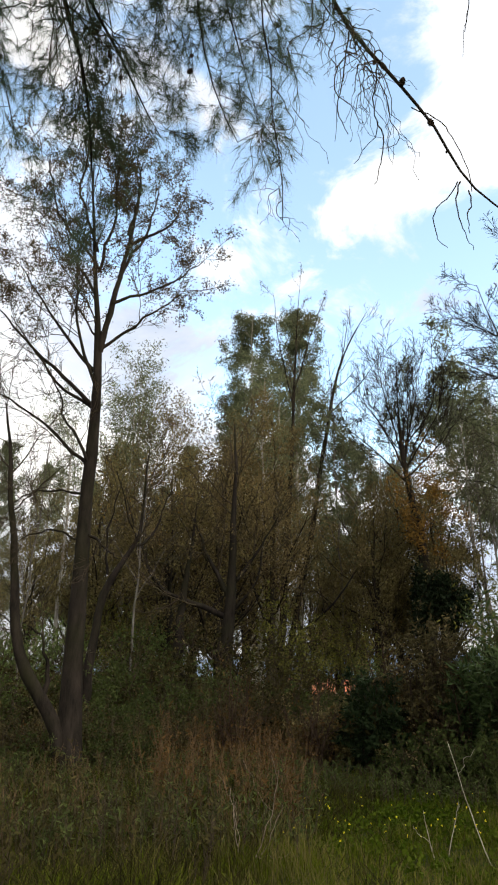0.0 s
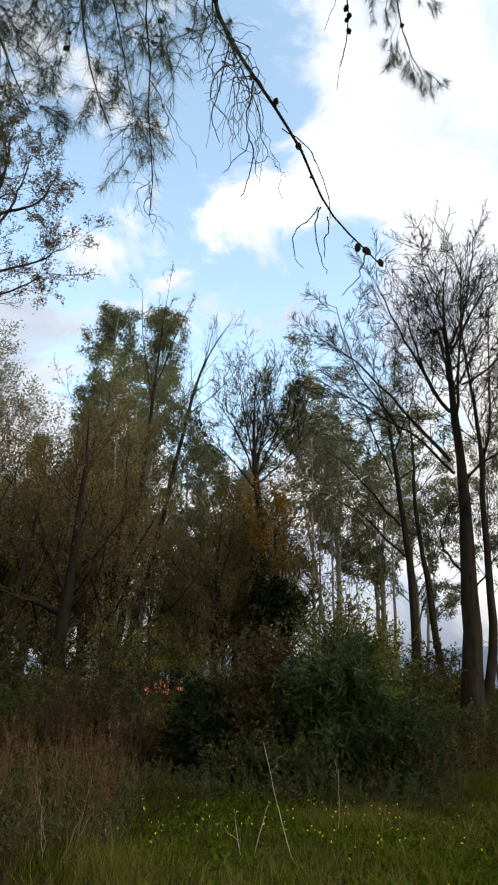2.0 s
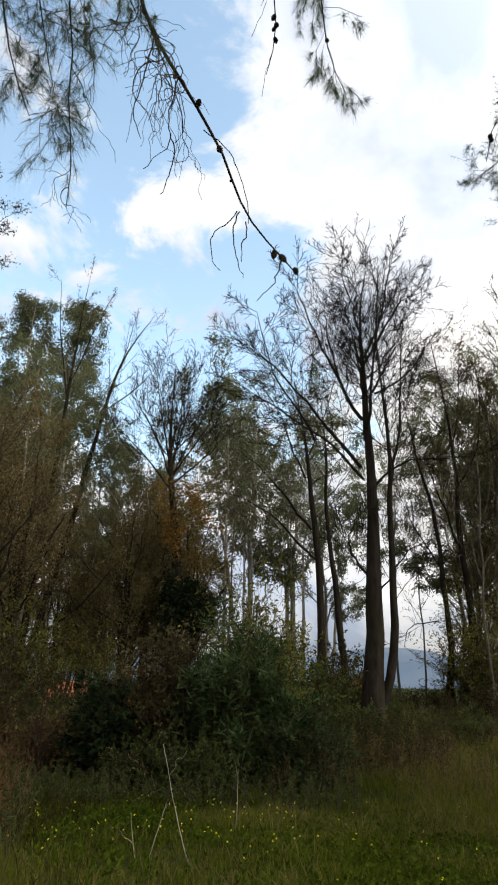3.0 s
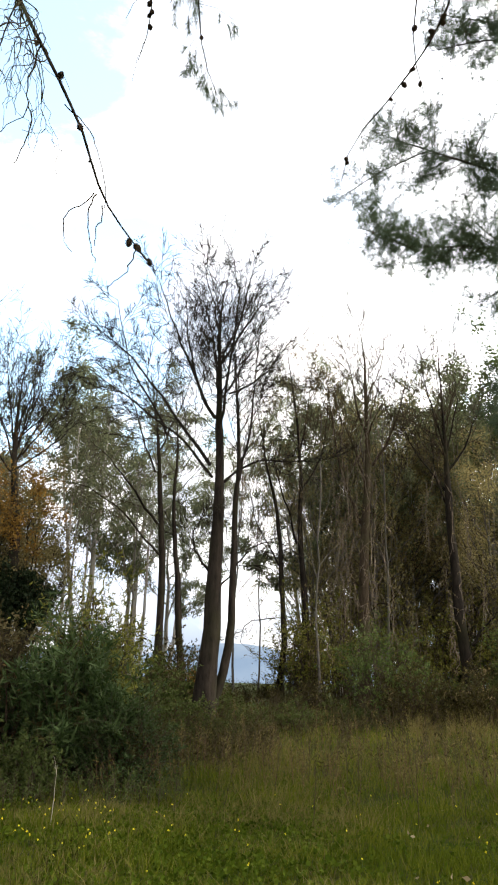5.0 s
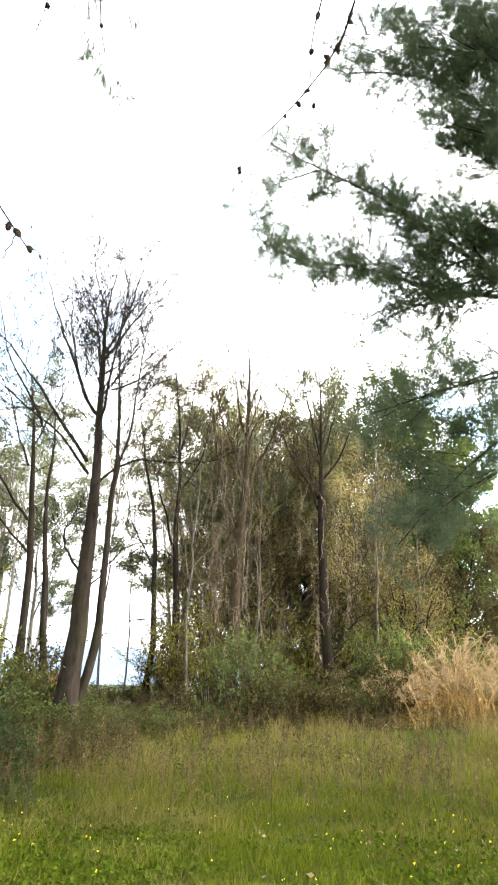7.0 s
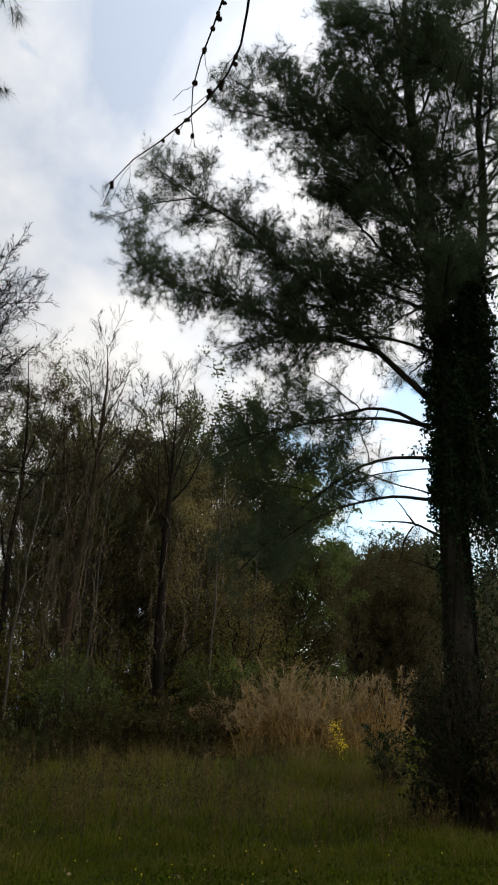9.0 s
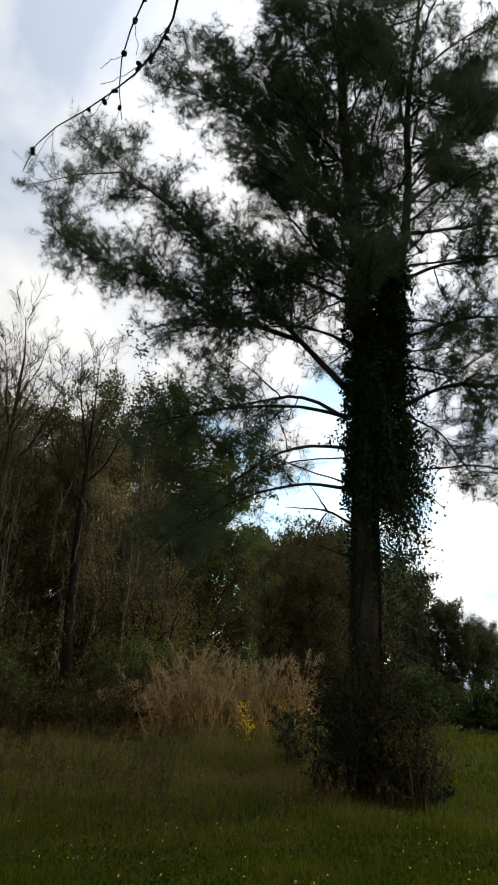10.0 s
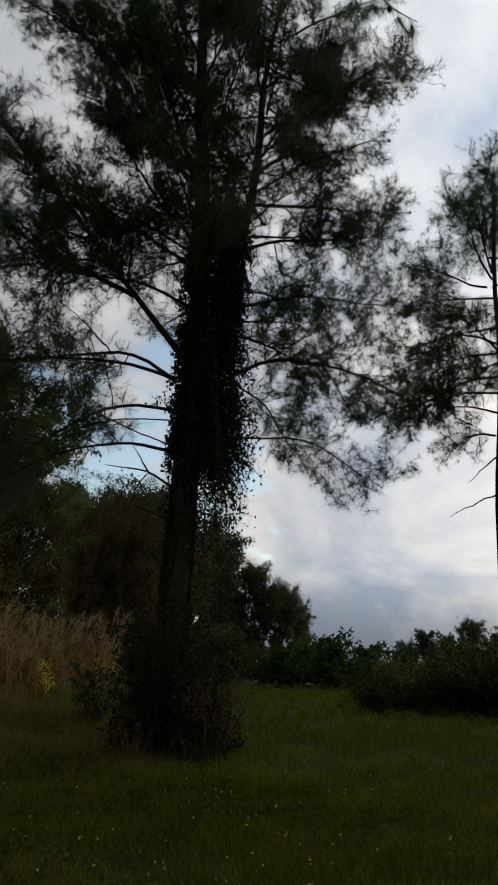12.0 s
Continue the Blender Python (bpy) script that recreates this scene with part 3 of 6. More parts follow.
# ---------------------------------------------------------------- the big pine with ivy
def big_pine():
    x, y, z = 13.2, 3.96, float(ground_z(np.array(13.2), np.array(3.96)))
    root = thing("pine_tree", x, y, z, -71.8, "tall dark pine with ivy-clad trunk and open crown of needles", "pine tree")
    main = line([(0.0, 0, -0.2), (0.05, 0, 3), (0.15, 0, 6), (0.28, 0, 9.5), (0.2, 0, 12.3), (-0.1, 0, 16.4), (-0.1, 0, 19.5), (0.1, 0.1, 22)], 26, 0.012)
    side = line([(0.45, 0.05, 8.6), (1.1, 0.1, 11.2), (1.45, 0.15, 13.4), (1.5, 0.1, 15.6), (2.0, 0, 19.1), (2.2, 0, 21)], 18, 0.015)
    k = np.linspace(0, 1, 26)
    part("trunk", [tubes(main[None], flare(0.30 * (1 - 0.85 * k**1.1)[None] + 0.01, 1.5, 0.08), 14)], M_BARK_PINE, root, "dark furrowed trunk")
    part("stem", [tubes(side[None], tapered(1, 0.14, 0.03, 18), 10)], M_BARK_PINE, root)
    # (points, depth at the end, radius, where needles begin, leafiness)
    left = [([(-0.2, 8.1), (-1.4, 9.5), (-2.9, 11.5), (-4.4, 13.2), (-5.7, 14.3), (-7.1, 15.7)], -0.6, 0.075, 0.15, 0.85), ([(-0.95, 8.9), (-3.1, 10.1), (-5.2, 11.7), (-6.6, 12.3), (-7.8, 13.4)], 0.7, 0.062, 0.15, 0.85),
            ([(0.2, 11.9), (-1.1, 13.9), (-2.6, 16.0), (-3.7, 18.6)], -0.4, 0.07, 0.15, 1.1), ([(0.0, 12.4), (-0.6, 14.4), (-1.4, 17.0), (-2.1, 19.5)], 0.5, 0.07, 0.15, 1.1), ([(-0.1, 16.3), (-1.0, 18.2), (-1.7, 20.5)], -0.4, 0.045, 0.1, 1.1),
            ([(-0.2, 7.4), (-1.3, 8.1), (-2.8, 7.9), (-4.8, 7.5)], 0.5, 0.048, 0.28, 0.7), ([(-0.2, 7.4), (-1.0, 7.6), (-2.5, 7.5), (-4.5, 7.1)], -0.8, 0.045, 0.35, 0.6), ([(0.0, 9.2), (-1.2, 9.6), (-2.4, 9.4), (-3.3, 9.9)], -0.9, 0.04, 0.15, 0.9), ([(0.1, 10.2), (-1.3, 11.4), (-3.5, 13.2)], 1.0, 0.05, 0.15, 0.9), ([(0.1, 10.8), (-0.9, 11.6), (-2.2, 13.4)], -1.0, 0.04, 0.12, 1.0), ([(-1.9, 10.2), (-2.9, 10.3), (-4.6, 10.0)], 0.4, 0.035, 0.12, 0.9)]
    bare_low = [([(-0.2, 6.7), (-1.1, 6.9), (-1.9, 6.6), (-3.2, 5.7), (-4.4, 4.5)], 0.3, 0.042, 0.5, 0.45), ([(-0.2, 5.8), (-1.0, 5.9), (-1.9, 5.7), (-2.7, 5.4), (-3.6, 4.7)], -0.6, 0.040, 0.55, 0.45),
                ([(-0.2, 5.9), (-1.4, 6.4), (-2.1, 6.8), (-3.1, 7.3)], 0.6, 0.018, 0.4, 0.4), ([(-0.2, 6.5), (-1.3, 6.4), (-2.0, 6.1)], -0.3, 0.018, 0.5, 0.3), ([(0.9, 6.2), (1.6, 6.2), (2.2, 6.3), (2.9, 6.1), (4.2, 5.2)], -0.3, 0.026, 0.3, 0.6)]
    right = [([(0.6, 7.3), (1.4, 7.9), (2.3, 8.1), (3.9, 7.8), (5.4, 7.0)], -0.2, 0.055, 0.25, 0.9), ([(0.8, 7.6), (1.8, 7.1), (2.5, 6.0)], 0.5, 0.028, 0.2, 0.9), ([(0.7, 8.7), (1.9, 8.6), (3.4, 7.9)], 0.9, 0.04, 0.2, 1.0),
             ([(1.5, 13.0), (2.1, 13.7), (3.6, 14.3)], 0.4, 0.055, 0.2, 1.1), ([(1.0, 10.7), (2.0, 11.1), (3.0, 11.1), (4.6, 11.3)], -0.4, 0.05, 0.2, 1.0), ([(1.4, 12.1), (3.0, 12.4), (4.8, 12.6)], 0.5, 0.05, 0.2, 1.0),
             ([(2.2, 13.8), (2.6, 15.2), (3.2, 17.2)], -0.3, 0.045, 0.15, 1.1), ([(1.4, 15.5), (2.3, 16.6), (3.9, 17.6)], 0.3, 0.045, 0.15, 1.1), ([(0.8, 9.2), (2.4, 9.6), (4.4, 9.3)], -0.6, 0.04, 0.25, 1.0), ([(1.6, 14.2), (3.0, 15.3), (4.7, 15.6)], -0.7, 0.04, 0.2, 1.1)]
    tops = []
    for pts, d1, r, start, dense in left + right + bare_low:
        P = bent(pts, 0.0, d1)
        long_bough = pts is left[0][0] or pts is left[1][0]
        if pts is left[0][0]:
            first = P
        elif pts is left[1][0]:
            # the second bough forks off the first great limb
            P = P + (first[2] - P[0]) * np.linspace(1, 0, 14)[:, None] ** 2
        _, P2, P3 = pine_limb(root, P, r, start, 1.75 * dense, subs=2.1 if long_bough else 1.3)
        tops.append(P3)
    # boughs that leave the great limbs: (points, depth at both ends, radius)
    for pts, d0, d1, r in (([(-1.8, 14.8), (-3.0, 16.6), (-4.2, 18.2), (-5.3, 19.4)], -0.17, 0.2, 0.038), ([(-2.6, 16.0), (-3.9, 16.8), (-5.3, 17.3)], -0.25, -0.6, 0.03), ([(-5.7, 14.3), (-7.0, 14.5), (-8.4, 14.4)], -0.48, -0.3, 0.022), ([(-6.6, 12.3), (-7.4, 13.1), (-8.3, 13.8)], 0.6, 0.5, 0.022)):
        _, P2, P3 = pine_limb(root, bent(pts, d0, d1), r, 0.12, 1.2)
        tops.append(P3)
    # limbs all round the stems
    for n in range(48):
        h = 8.8 + 11.6 * ((n + rng.random()) / 48) ** 0.85
        a = 2.4 * n + rng.normal(0, 0.3)
        reach = np.interp(h, [8, 11, 15, 18, 22], [2.4, 3.6, 4.0, 3.5, 1.2]) * rng.uniform(0.65, 1.0)
        u = np.interp(h, [9, 12, 16, 22], [0.25, 0.2, -0.1, 0]) if n % 5 < 3 else np.interp(h, [8.6, 13, 19, 21], [0.5, 1.4, 2.0, 2.2])
        P = guide(u, h - 0.12 * reach, u + reach * math.cos(a), h + reach * rng.uniform(-0.05, 0.35), 0, reach * math.sin(a), 0.04, 12)
        _, P2, P3 = pine_limb(root, P, 0.034, 0.12, 1.05)
        tops.append(P3)
    # short limbs before and behind the two stems, which close the middle of the crown
    for n in range(18):
        h = 11.8 + 8.6 * (n + rng.random()) / 18
        a = (1 if n % 2 else -1) * 1.57 + rng.normal(0, 0.45)
        u, reach = np.interp(h, [12, 16, 22], [0.5, 0.3, 0.4]) + rng.uniform(-0.3, 1.3), rng.uniform(1.3, 2.3)
        P = guide(u, h - 0.3, u + reach * math.cos(a), h + reach * rng.uniform(0.0, 0.4), 0, reach * math.sin(a), 0.04, 12)
        _, P2, P3 = pine_limb(root, P, 0.030, 0.1, 1.15)
        tops.append(P3)
    hang_cones(np.concatenate(tops), 110, root, 0.9)
    # dead stubs low on the stem
    for pts, r in (([(-0.1, 5.0), (-0.7, 5.35), (-1.5, 5.4)], 0.032), ([(-0.6, 5.3), (-0.75, 5.5), (-0.98, 5.85)], 0.024), ([(-0.65, 5.3), (-0.85, 5.0), (-0.98, 4.5)], 0.018), ([(-0.1, 4.35), (-0.5, 4.5), (-0.85, 4.6)], 0.024), ([(0.9, 5.9), (1.3, 5.7), (1.7, 5.3)], 0.02)):
        P = bent(pts, 0.0, -0.15, 10, 0.008)[None]
        part("dead_branch", [tubes(P, tapered(1, r, 0.007, 10), 6)], M_BARK, root, "bare broken dead branch")
    return root


big_pine()


def pine_ivy():
    x, y, z = 13.2, 3.96, float(ground_z(np.array(13.2), np.array(3.96)))
    root = thing("ivy", x, y, z, -71.8, "thick dark green ivy hanging round the pine trunk", "ivy")
    n = 30
    a = rng.uniform(0, 2 * np.pi, n)
    k = np.linspace(0, 1, 18)
    rad = 0.29 + 0.05 * rng.random((n, 1))
    h = rng.uniform(6.5, 13.2, (n, 1)) * np.where((np.arange(n) % 3 == 0)[:, None], 0.88, 1.0) * k
    fork = (np.arange(n) % 3 == 0)[:, None]
    c = np.where(fork, np.interp(h, [0, 6, 8.6, 11.2, 13.4], [0, 0.15, 0.45, 1.1, 1.45]), np.interp(h, [0, 6, 9.5, 12.3], [0, 0.15, 0.28, 0.2]))
    turn = a[:, None] + rng.normal(0, 0.25, (n, 1)) * k * 3 + 0.5 * np.sin(rng.uniform(4, 11, (n, 1)) * k + 2 * a[:, None])
    P = np.stack([c + rad * np.cos(turn) * (1 - 0.035 * h), rad * np.sin(turn) * (1 - 0.035 * h), h], -1)
    part("vines", [tubes(P, tapered(n, 0.02, 0.008, 18), 4)], M_BARK, root)
    # curtain that bulges on one side and hangs down
    m = 380
    hs = 5.6 + 5.6 * rng.random(m) ** 1.3
    out = np.interp(hs, [5.5, 6.8, 8.0, 9.5, 12.4], [0.95, 1.45, 1.3, 0.8, 0.6]) * rng.uniform(0.3, 1.0, m)
    b = rng.normal(0.0, 0.75, m)
    s = np.linspace(0, 1, 7)[None, :]
    fall = np.where(rng.random(m) < 0.22, rng.uniform(2.2, 4.6, m), rng.uniform(0.4, 1.9, m))[:, None]
    Q = np.stack([np.interp(hs, [8, 12], [0.35, 0.65])[:, None] + out[:, None] * np.cos(b)[:, None] * np.sqrt(s), out[:, None] * np.sin(b)[:, None] * np.sqrt(s), hs[:, None] + 0.25 * s - fall * s**2], -1)
    part("hanging_growth", [tubes(Q, tapered(m, 0.008, 0.003, 7), 3)], M_TWIG, root)
    up = P[:, 7:]
    # the close coat of ivy round both stems, thickest at half height and thinning out at its top
    m = 420
    hc = 5.8 + 6.3 * rng.random(m) ** 0.85
    ac = rng.uniform(0, 2 * np.pi, m)
    wide = np.interp(hc, [4.5, 6.5, 8, 10, 11.6, 13.2], [0.34, 0.42, 0.55, 0.66, 0.60, 0.38]) * rng.uniform(0.55, 1.1, m) * np.where(np.cos(ac) < 0, 0.8, 1.0)
    cx = np.interp(hc, [4.5, 7, 9.5, 12, 13.2], [0.12, 0.22, 0.45, 0.62, 0.5])
    foot = np.stack([cx + wide * np.cos(ac), 0.8 * wide * np.sin(ac), hc], -1)
    s5 = np.linspace(0, 1, 5)[None, :, None]
    C = foot[:, None] + (np.stack([0.18 * np.cos(ac), 0.18 * np.sin(ac), -rng.uniform(0.3, 1.0, m)], -1))[:, None] * s5
    part("hanging_growth", [tubes(C, tapered(m, 0.008, 0.003, 5), 3)], M_TWIG, root)
    part("foliage", [leaves(Q, 60, 0.065, 0.055, 0.9, 0.4, (0.1, 1), 0.07), leaves(C, 75, 0.068, 0.06, 0.9, 0.4, (0, 1), 0.05), leaves(up, 150, 0.075, 0.065, 0.9, 0.4, (0, 0.9), 0.10), leaves(P[:, :8], 30, 0.075, 0.07, 0.9, 0.3, (0, 1), 0.05)], L_IVY, root, shade_smooth=False)


pine_ivy()

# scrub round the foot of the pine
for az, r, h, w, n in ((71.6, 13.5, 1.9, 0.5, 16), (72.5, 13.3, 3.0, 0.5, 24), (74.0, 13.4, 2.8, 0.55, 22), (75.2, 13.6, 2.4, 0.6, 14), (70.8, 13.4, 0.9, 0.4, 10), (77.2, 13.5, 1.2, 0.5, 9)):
    shrub("shrub", az, r, h, w, "dark evergreen scrub at the foot of the pine", (L_BLACK_IVY, 3, 0.075, 0.04, 0.1), n, 7, 5, M_TWIG, fan=0.45, up=0.2, dry=L_DUSK)
shrub("shrub", 77.0, 13.2, 1.5, 0.7, "sparse leafy scrub beside the pine trunk", (L_DUSK, 3, 0.09, 0.035, 0.1), 16, 6, 4)
shrub("shrub", 67.4, 16.4, 1.3, 0.35, "upright young evergreen beside the pine", (L_DARK, 6, 0.13, 0.04, 0.0), 9, 6, 4, fan=0.4)


# ---------------------------------------------------------------- the pine overhead
def overhead_pine():
    x, y = -2.6, -2.4
    z = float(ground_z(np.array(x), np.array(y)))
    root = thing("pine_tree", x, y, z, 0, "old pine whose cone-hung branches droop over the meadow", "pine tree")

    def at(px, py, pz):
        return (px - x, py - y, pz - z)

    stem = line([(0, 0, -0.2), (0.1, 0.15, 4), (0.2, 0.3, 9), (0.15, 0.3, 15)], 20, 0.02)
    part("trunk", [tubes(stem[None], flare(tapered(1, 0.34, 0.05, 20), 1.5), 12)], M_BARK_PINE, root)

    def bough(points, r0, r1=0.006, K=16, wob=0.02):
        p = line([at(*q) for q in points], K, wob)
        R = tapered(1, r0, r1, K, 0.8)
        return p[None], R

    def twig(points, r0=0.006):
        p = line([at(*q) for q in points], 14, 0.010)
        return tubes(p[None], tapered(1, r0, 0.003, 14), 4)

    # the long bare branch with cones
    P, R = bough([(-2.3, -2.1, 8.2), (-0.8, 1.2, 7.7), (0.15, 2.9, 6.65), (0.44, 3.65, 6.19), (0.59, 3.72, 6.06), (0.79, 3.81, 5.9), (0.95, 3.88, 5.72), (1.12, 3.93, 5.56), (1.23, 3.98, 5.41), (1.32, 4.03, 5.25), (1.41, 4.1, 5.05), (1.5, 4.11, 4.9), (1.61, 4.07, 4.83), (1.74, 4.06, 4.7), (1.87, 4.04, 4.55)], 0.055, 0.005, 48, 0.003)
    ob = part("limb", [tubes(P, R, 7)], M_BARK_PINE, root, "long drooping branch with old cones")
    side = [[(1.05, 3.93, 5.6), (1.27, 3.92, 5.5), (1.38, 3.98, 5.3), (1.43, 4.02, 5.12), (1.48, 4.1, 4.96)], [(1.39, 4.1, 5.05), (1.29, 4.2, 4.9), (1.25, 4.24, 4.82), (1.27, 4.3, 4.69), (1.33, 4.31, 4.63)], [(1.41, 4.1, 5.04), (1.38, 4.13, 4.88), (1.45, 4.21, 4.72), (1.5, 4.26, 4.57)],
            [(1.46, 4.12, 4.97), (1.46, 4.15, 4.8), (1.47, 4.21, 4.68)], [(1.74, 4.06, 4.7), (1.7, 4.1, 4.52), (1.6, 4.2, 4.36)], [(0.8, 3.82, 5.89), (0.78, 3.95, 5.72), (0.83, 4.06, 5.5), (0.72, 4.15, 5.4), (0.65, 4.22, 5.33)],
            [(0.81, 4.06, 5.56), (0.88, 4.16, 5.38), (0.81, 4.3, 5.2)], [(0.59, 3.72, 6.06), (0.56, 3.9, 5.85), (0.53, 4.03, 5.7), (0.6, 4.12, 5.52)]]
    k = np.linspace(0.72, 0.80, 15) * 47
    start = np.stack([np.interp(k, np.arange(48), P[0, :, c]) for c in range(3)], -1)
    Q = dangle(start, 0.85, 0.20)
    q = tapered(len(Q), 0.0055, 0.0022, 16)
    Q2, q2 = sprout(Q, q, 5, (0.25, 0.95), (32, 12), 0.35, 9, -0.35, 0.22, 0.7, 0.5, least=0.0019)
    part("dead_growth", [tubes(Q, q, 4), tubes(Q2, q2, 3)] + [twig(p) for p in side], M_TWIG, ob, "thin hanging dead twigs")
    part("needles", [needles(Q[:4], 18, 12, 0.14, 0.0022, (0.1, 0.8), 0.5, 0.5)], L_PINE, ob, shade_smooth=False)
    for k, s in ((0.80, 0.55), (0.83, 0.75), (0.866, 0.8), (0.976, 0.85), (0.970, 0.7), (0.999, 0.8), (0.765, 0.45), (0.895, 0.4), (0.745, 0.5)):
        hang_cones(P, 1, ob, s, (k, k))
    # drooping leafy boughs
    for n, (pts, r) in enumerate((([(-2.4, -2.1, 8.8), (-2.0, 1.5, 8.3), (-1.74, 3.93, 7.12), (-1.71, 4.35, 6.81), (-1.63, 4.56, 6.65), (-1.61, 4.79, 6.44), (-1.66, 5.11, 6.08), (-1.69, 5.43, 5.69)], 0.10),
                   ([(-2.4, -2.1, 8.9), (-1.8, 1.8, 8.2), (-1.68, 3.97, 7.11), (-1.36, 4.41, 6.87), (-1.24, 4.62, 6.71), (-1.16, 4.86, 6.5), (-1.02, 5.03, 6.36)], 0.10),
                   ([(-2.3, -2.1, 9.0), (-1.0, 2.0, 8.4), (-0.64, 4.06, 7.27), (-0.63, 4.45, 6.97), (-0.65, 4.65, 6.8), (-0.53, 4.75, 6.71), (-0.47, 4.96, 6.52), (-0.3, 5.1, 6.36)], 0.06),
                   ([(-2.3, -2.1, 8.6), (-0.6, 2.0, 8.0), (0.01, 3.97, 6.75), (0.03, 4.43, 6.36), (0.16, 4.9, 5.87), (0.12, 5.17, 5.54)], 0.022),
                   ([(-2.3, -2.1, 9.2), (-2.2, 1.8, 8.4), (-2.5, 4.1, 7.2), (-2.45, 4.7, 6.8), (-2.4, 5.1, 6.3)], 0.05),
                   ([(-2.3, -2.1, 9.6), (-0.6, 2.4, 8.6), (-0.2, 3.9, 7.5), (0.25, 4.2, 7.1)], 0.05),
                   ([(-2.3, -2.1, 9.6), (-1.4, 2.4, 8.8), (-1.1, 4.0, 7.5), (-0.9, 4.5, 7.0)], 0.05),
                   ([(-2.3, -2.1, 9.3), (-1.0, 2.2, 8.5), (-0.45, 4.1, 7.25), (-0.25, 4.6, 6.85), (-0.1, 4.95, 6.5)], 0.04),
                   ([(-2.3, -2.1, 9.1), (-2.1, 2.0, 8.4), (-1.85, 4.2, 7.25), (-1.8, 4.7, 6.9), (-1.72, 5.0, 6.5)], 0.04),
                   ([(-2.3, -2.1, 9.3), (-1.9, 2.2, 8.6), (-1.5, 4.3, 7.35), (-1.4, 4.8, 6.95)], 0.04),
                   ([(-2.3, -2.1, 9.5), (-0.9, 2.2, 8.6), (-0.2, 4.0, 7.3), (0.05, 4.4, 6.95)], 0.04))):
        leafy = n != 3
        P, R = bough(pts, r, 0.004, 30, 0.03 if n == 3 else 0.012)
        ob = part("limb", [tubes(P, R, 6)], M_BARK_PINE, root)
        if leafy:
            Q, q = sprout(P, R, 30, (0.50, 1.0), (60, 22), 0.10, 10, -0.45, 0.26, 0.45, 0.5)
            Q2, q2 = sprout(Q, q, 7, (0.2, 0.95), (48, 18), 0.5, 7, -0.25, 0.26, 0.7, 0.5, least=0.0019)
            part("needles", [needles(Q2, 6, 10, 0.16, 0.0024, (0.3, 1.0), 0.5, 0.35), needles(Q[:, 3:], 7, 10, 0.16, 0.0024, (0.2, 1.0), 0.5, 0.35)], L_PINE, ob, shade_smooth=False)
        else:
            k = np.linspace(0.58, 0.98, 16) * 29
            Q = dangle(np.stack([np.interp(k, np.arange(30), P[0, :, c]) for c in range(3)], -1), 0.6, 0.25)
            q = tapered(len(Q), 0.005, 0.002, 16)
            Q2, q2 = sprout(Q, q, 4, (0.25, 0.95), (34, 12), 0.4, 9, -0.3, 0.22, 0.7, 0.5, least=0.0019)
        part("shoot_spray", [tubes(Q, q, 3), tubes(Q2, q2, 3)], M_TWIG, ob)
        hang_cones(Q, 5 if leafy else 2, ob, 0.6, (0.2, 0.6))
    # two short sprigs further along, and the cone-hung sprig by the big pine
    for pts, leafy in (([(-2.0, -1.9, 9.8), (0.6, 2.2, 9.2), (1.83, 4.53, 7.95), (1.96, 4.7, 7.78), (1.9, 4.96, 7.55)], 0),
                       ([(-2.0, -1.9, 9.9), (1.0, 2.2, 9.3), (2.25, 4.38, 7.92), (2.48, 4.7, 7.61), (2.74, 4.8, 7.42)], 1),
                       ([(-2.0, -1.9, 9.7), (1.4, 0.6, 9.4), (3.2, 1.9, 7.9), (3.46, 2.23, 7.22), (3.6, 2.25, 7.13), (3.69, 2.37, 7.02), (3.74, 2.57, 6.89), (3.72, 2.77, 6.78), (3.7, 3.21, 6.52), (3.61, 3.46, 6.4), (3.54, 3.62, 6.32), (3.49, 3.76, 6.23), (3.51, 3.84, 6.15), (3.62, 3.87, 6.04)], 0),
                       ([(-2.0, -1.9, 9.7), (1.4, 0.6, 9.3), (3.1, 2.0, 7.6), (3.36, 2.39, 7.2), (3.46, 2.54, 7.08), (3.47, 2.72, 6.97), (3.54, 2.85, 6.85), (3.68, 2.97, 6.69), (3.89, 3.03, 6.51)], 0),
                       ([(-2.0, -1.9, 9.9), (2.8, -1.0, 9.4), (5.2, -0.2, 8.2), (5.44, -0.2, 7.95), (5.65, -0.71, 7.73)], 2)):
        P, R = bough(pts, 0.045, 0.004, 36, 0.004)
        ob = part("limb", [tubes(P, R, 6)], M_BARK_PINE, root)
        Q, q = sprout(P, R, 16 if leafy else 5, (0.78, 0.99), (45, 18), 0.06, 8, -0.4, 0.12, 0.5, 0.5)
        Q2, q2 = sprout(Q, q, 4, (0.3, 0.95), (40, 15), 0.5, 6, -0.3, 0.12, 0.7, 0.5, least=0.002)
        part("shoot_spray", [tubes(Q, q, 3), tubes(Q2, q2, 3)] if leafy else [tubes(Q, q, 3)], M_TWIG, ob)
        if leafy:
            part("needles", [needles(Q2[:, 1:], 7, 12, 0.16, 0.0024, (0.3, 1.0), 0.55, 0.25)], L_PINE, ob, shade_smooth=False)
        hang_cones(P, 12 if not leafy else 4, ob, 0.66, (0.80, 0.995))
    # unseen upper limbs, added over and behind the camera to shade the meadow
    for n in range(12):
        a = rng.uniform(-0.45, 0.55)
        h = 10.5 + 3.5 * n / 12
        reach = rng.uniform(5.0, 8.0)
        pine_limb(root, guide(0.1, h, reach * math.cos(a), h + 0.12 * reach, 0.2, reach * math.sin(a), 0.04, 12), 0.06, 0.15, 0.5, 4, w=0.016)
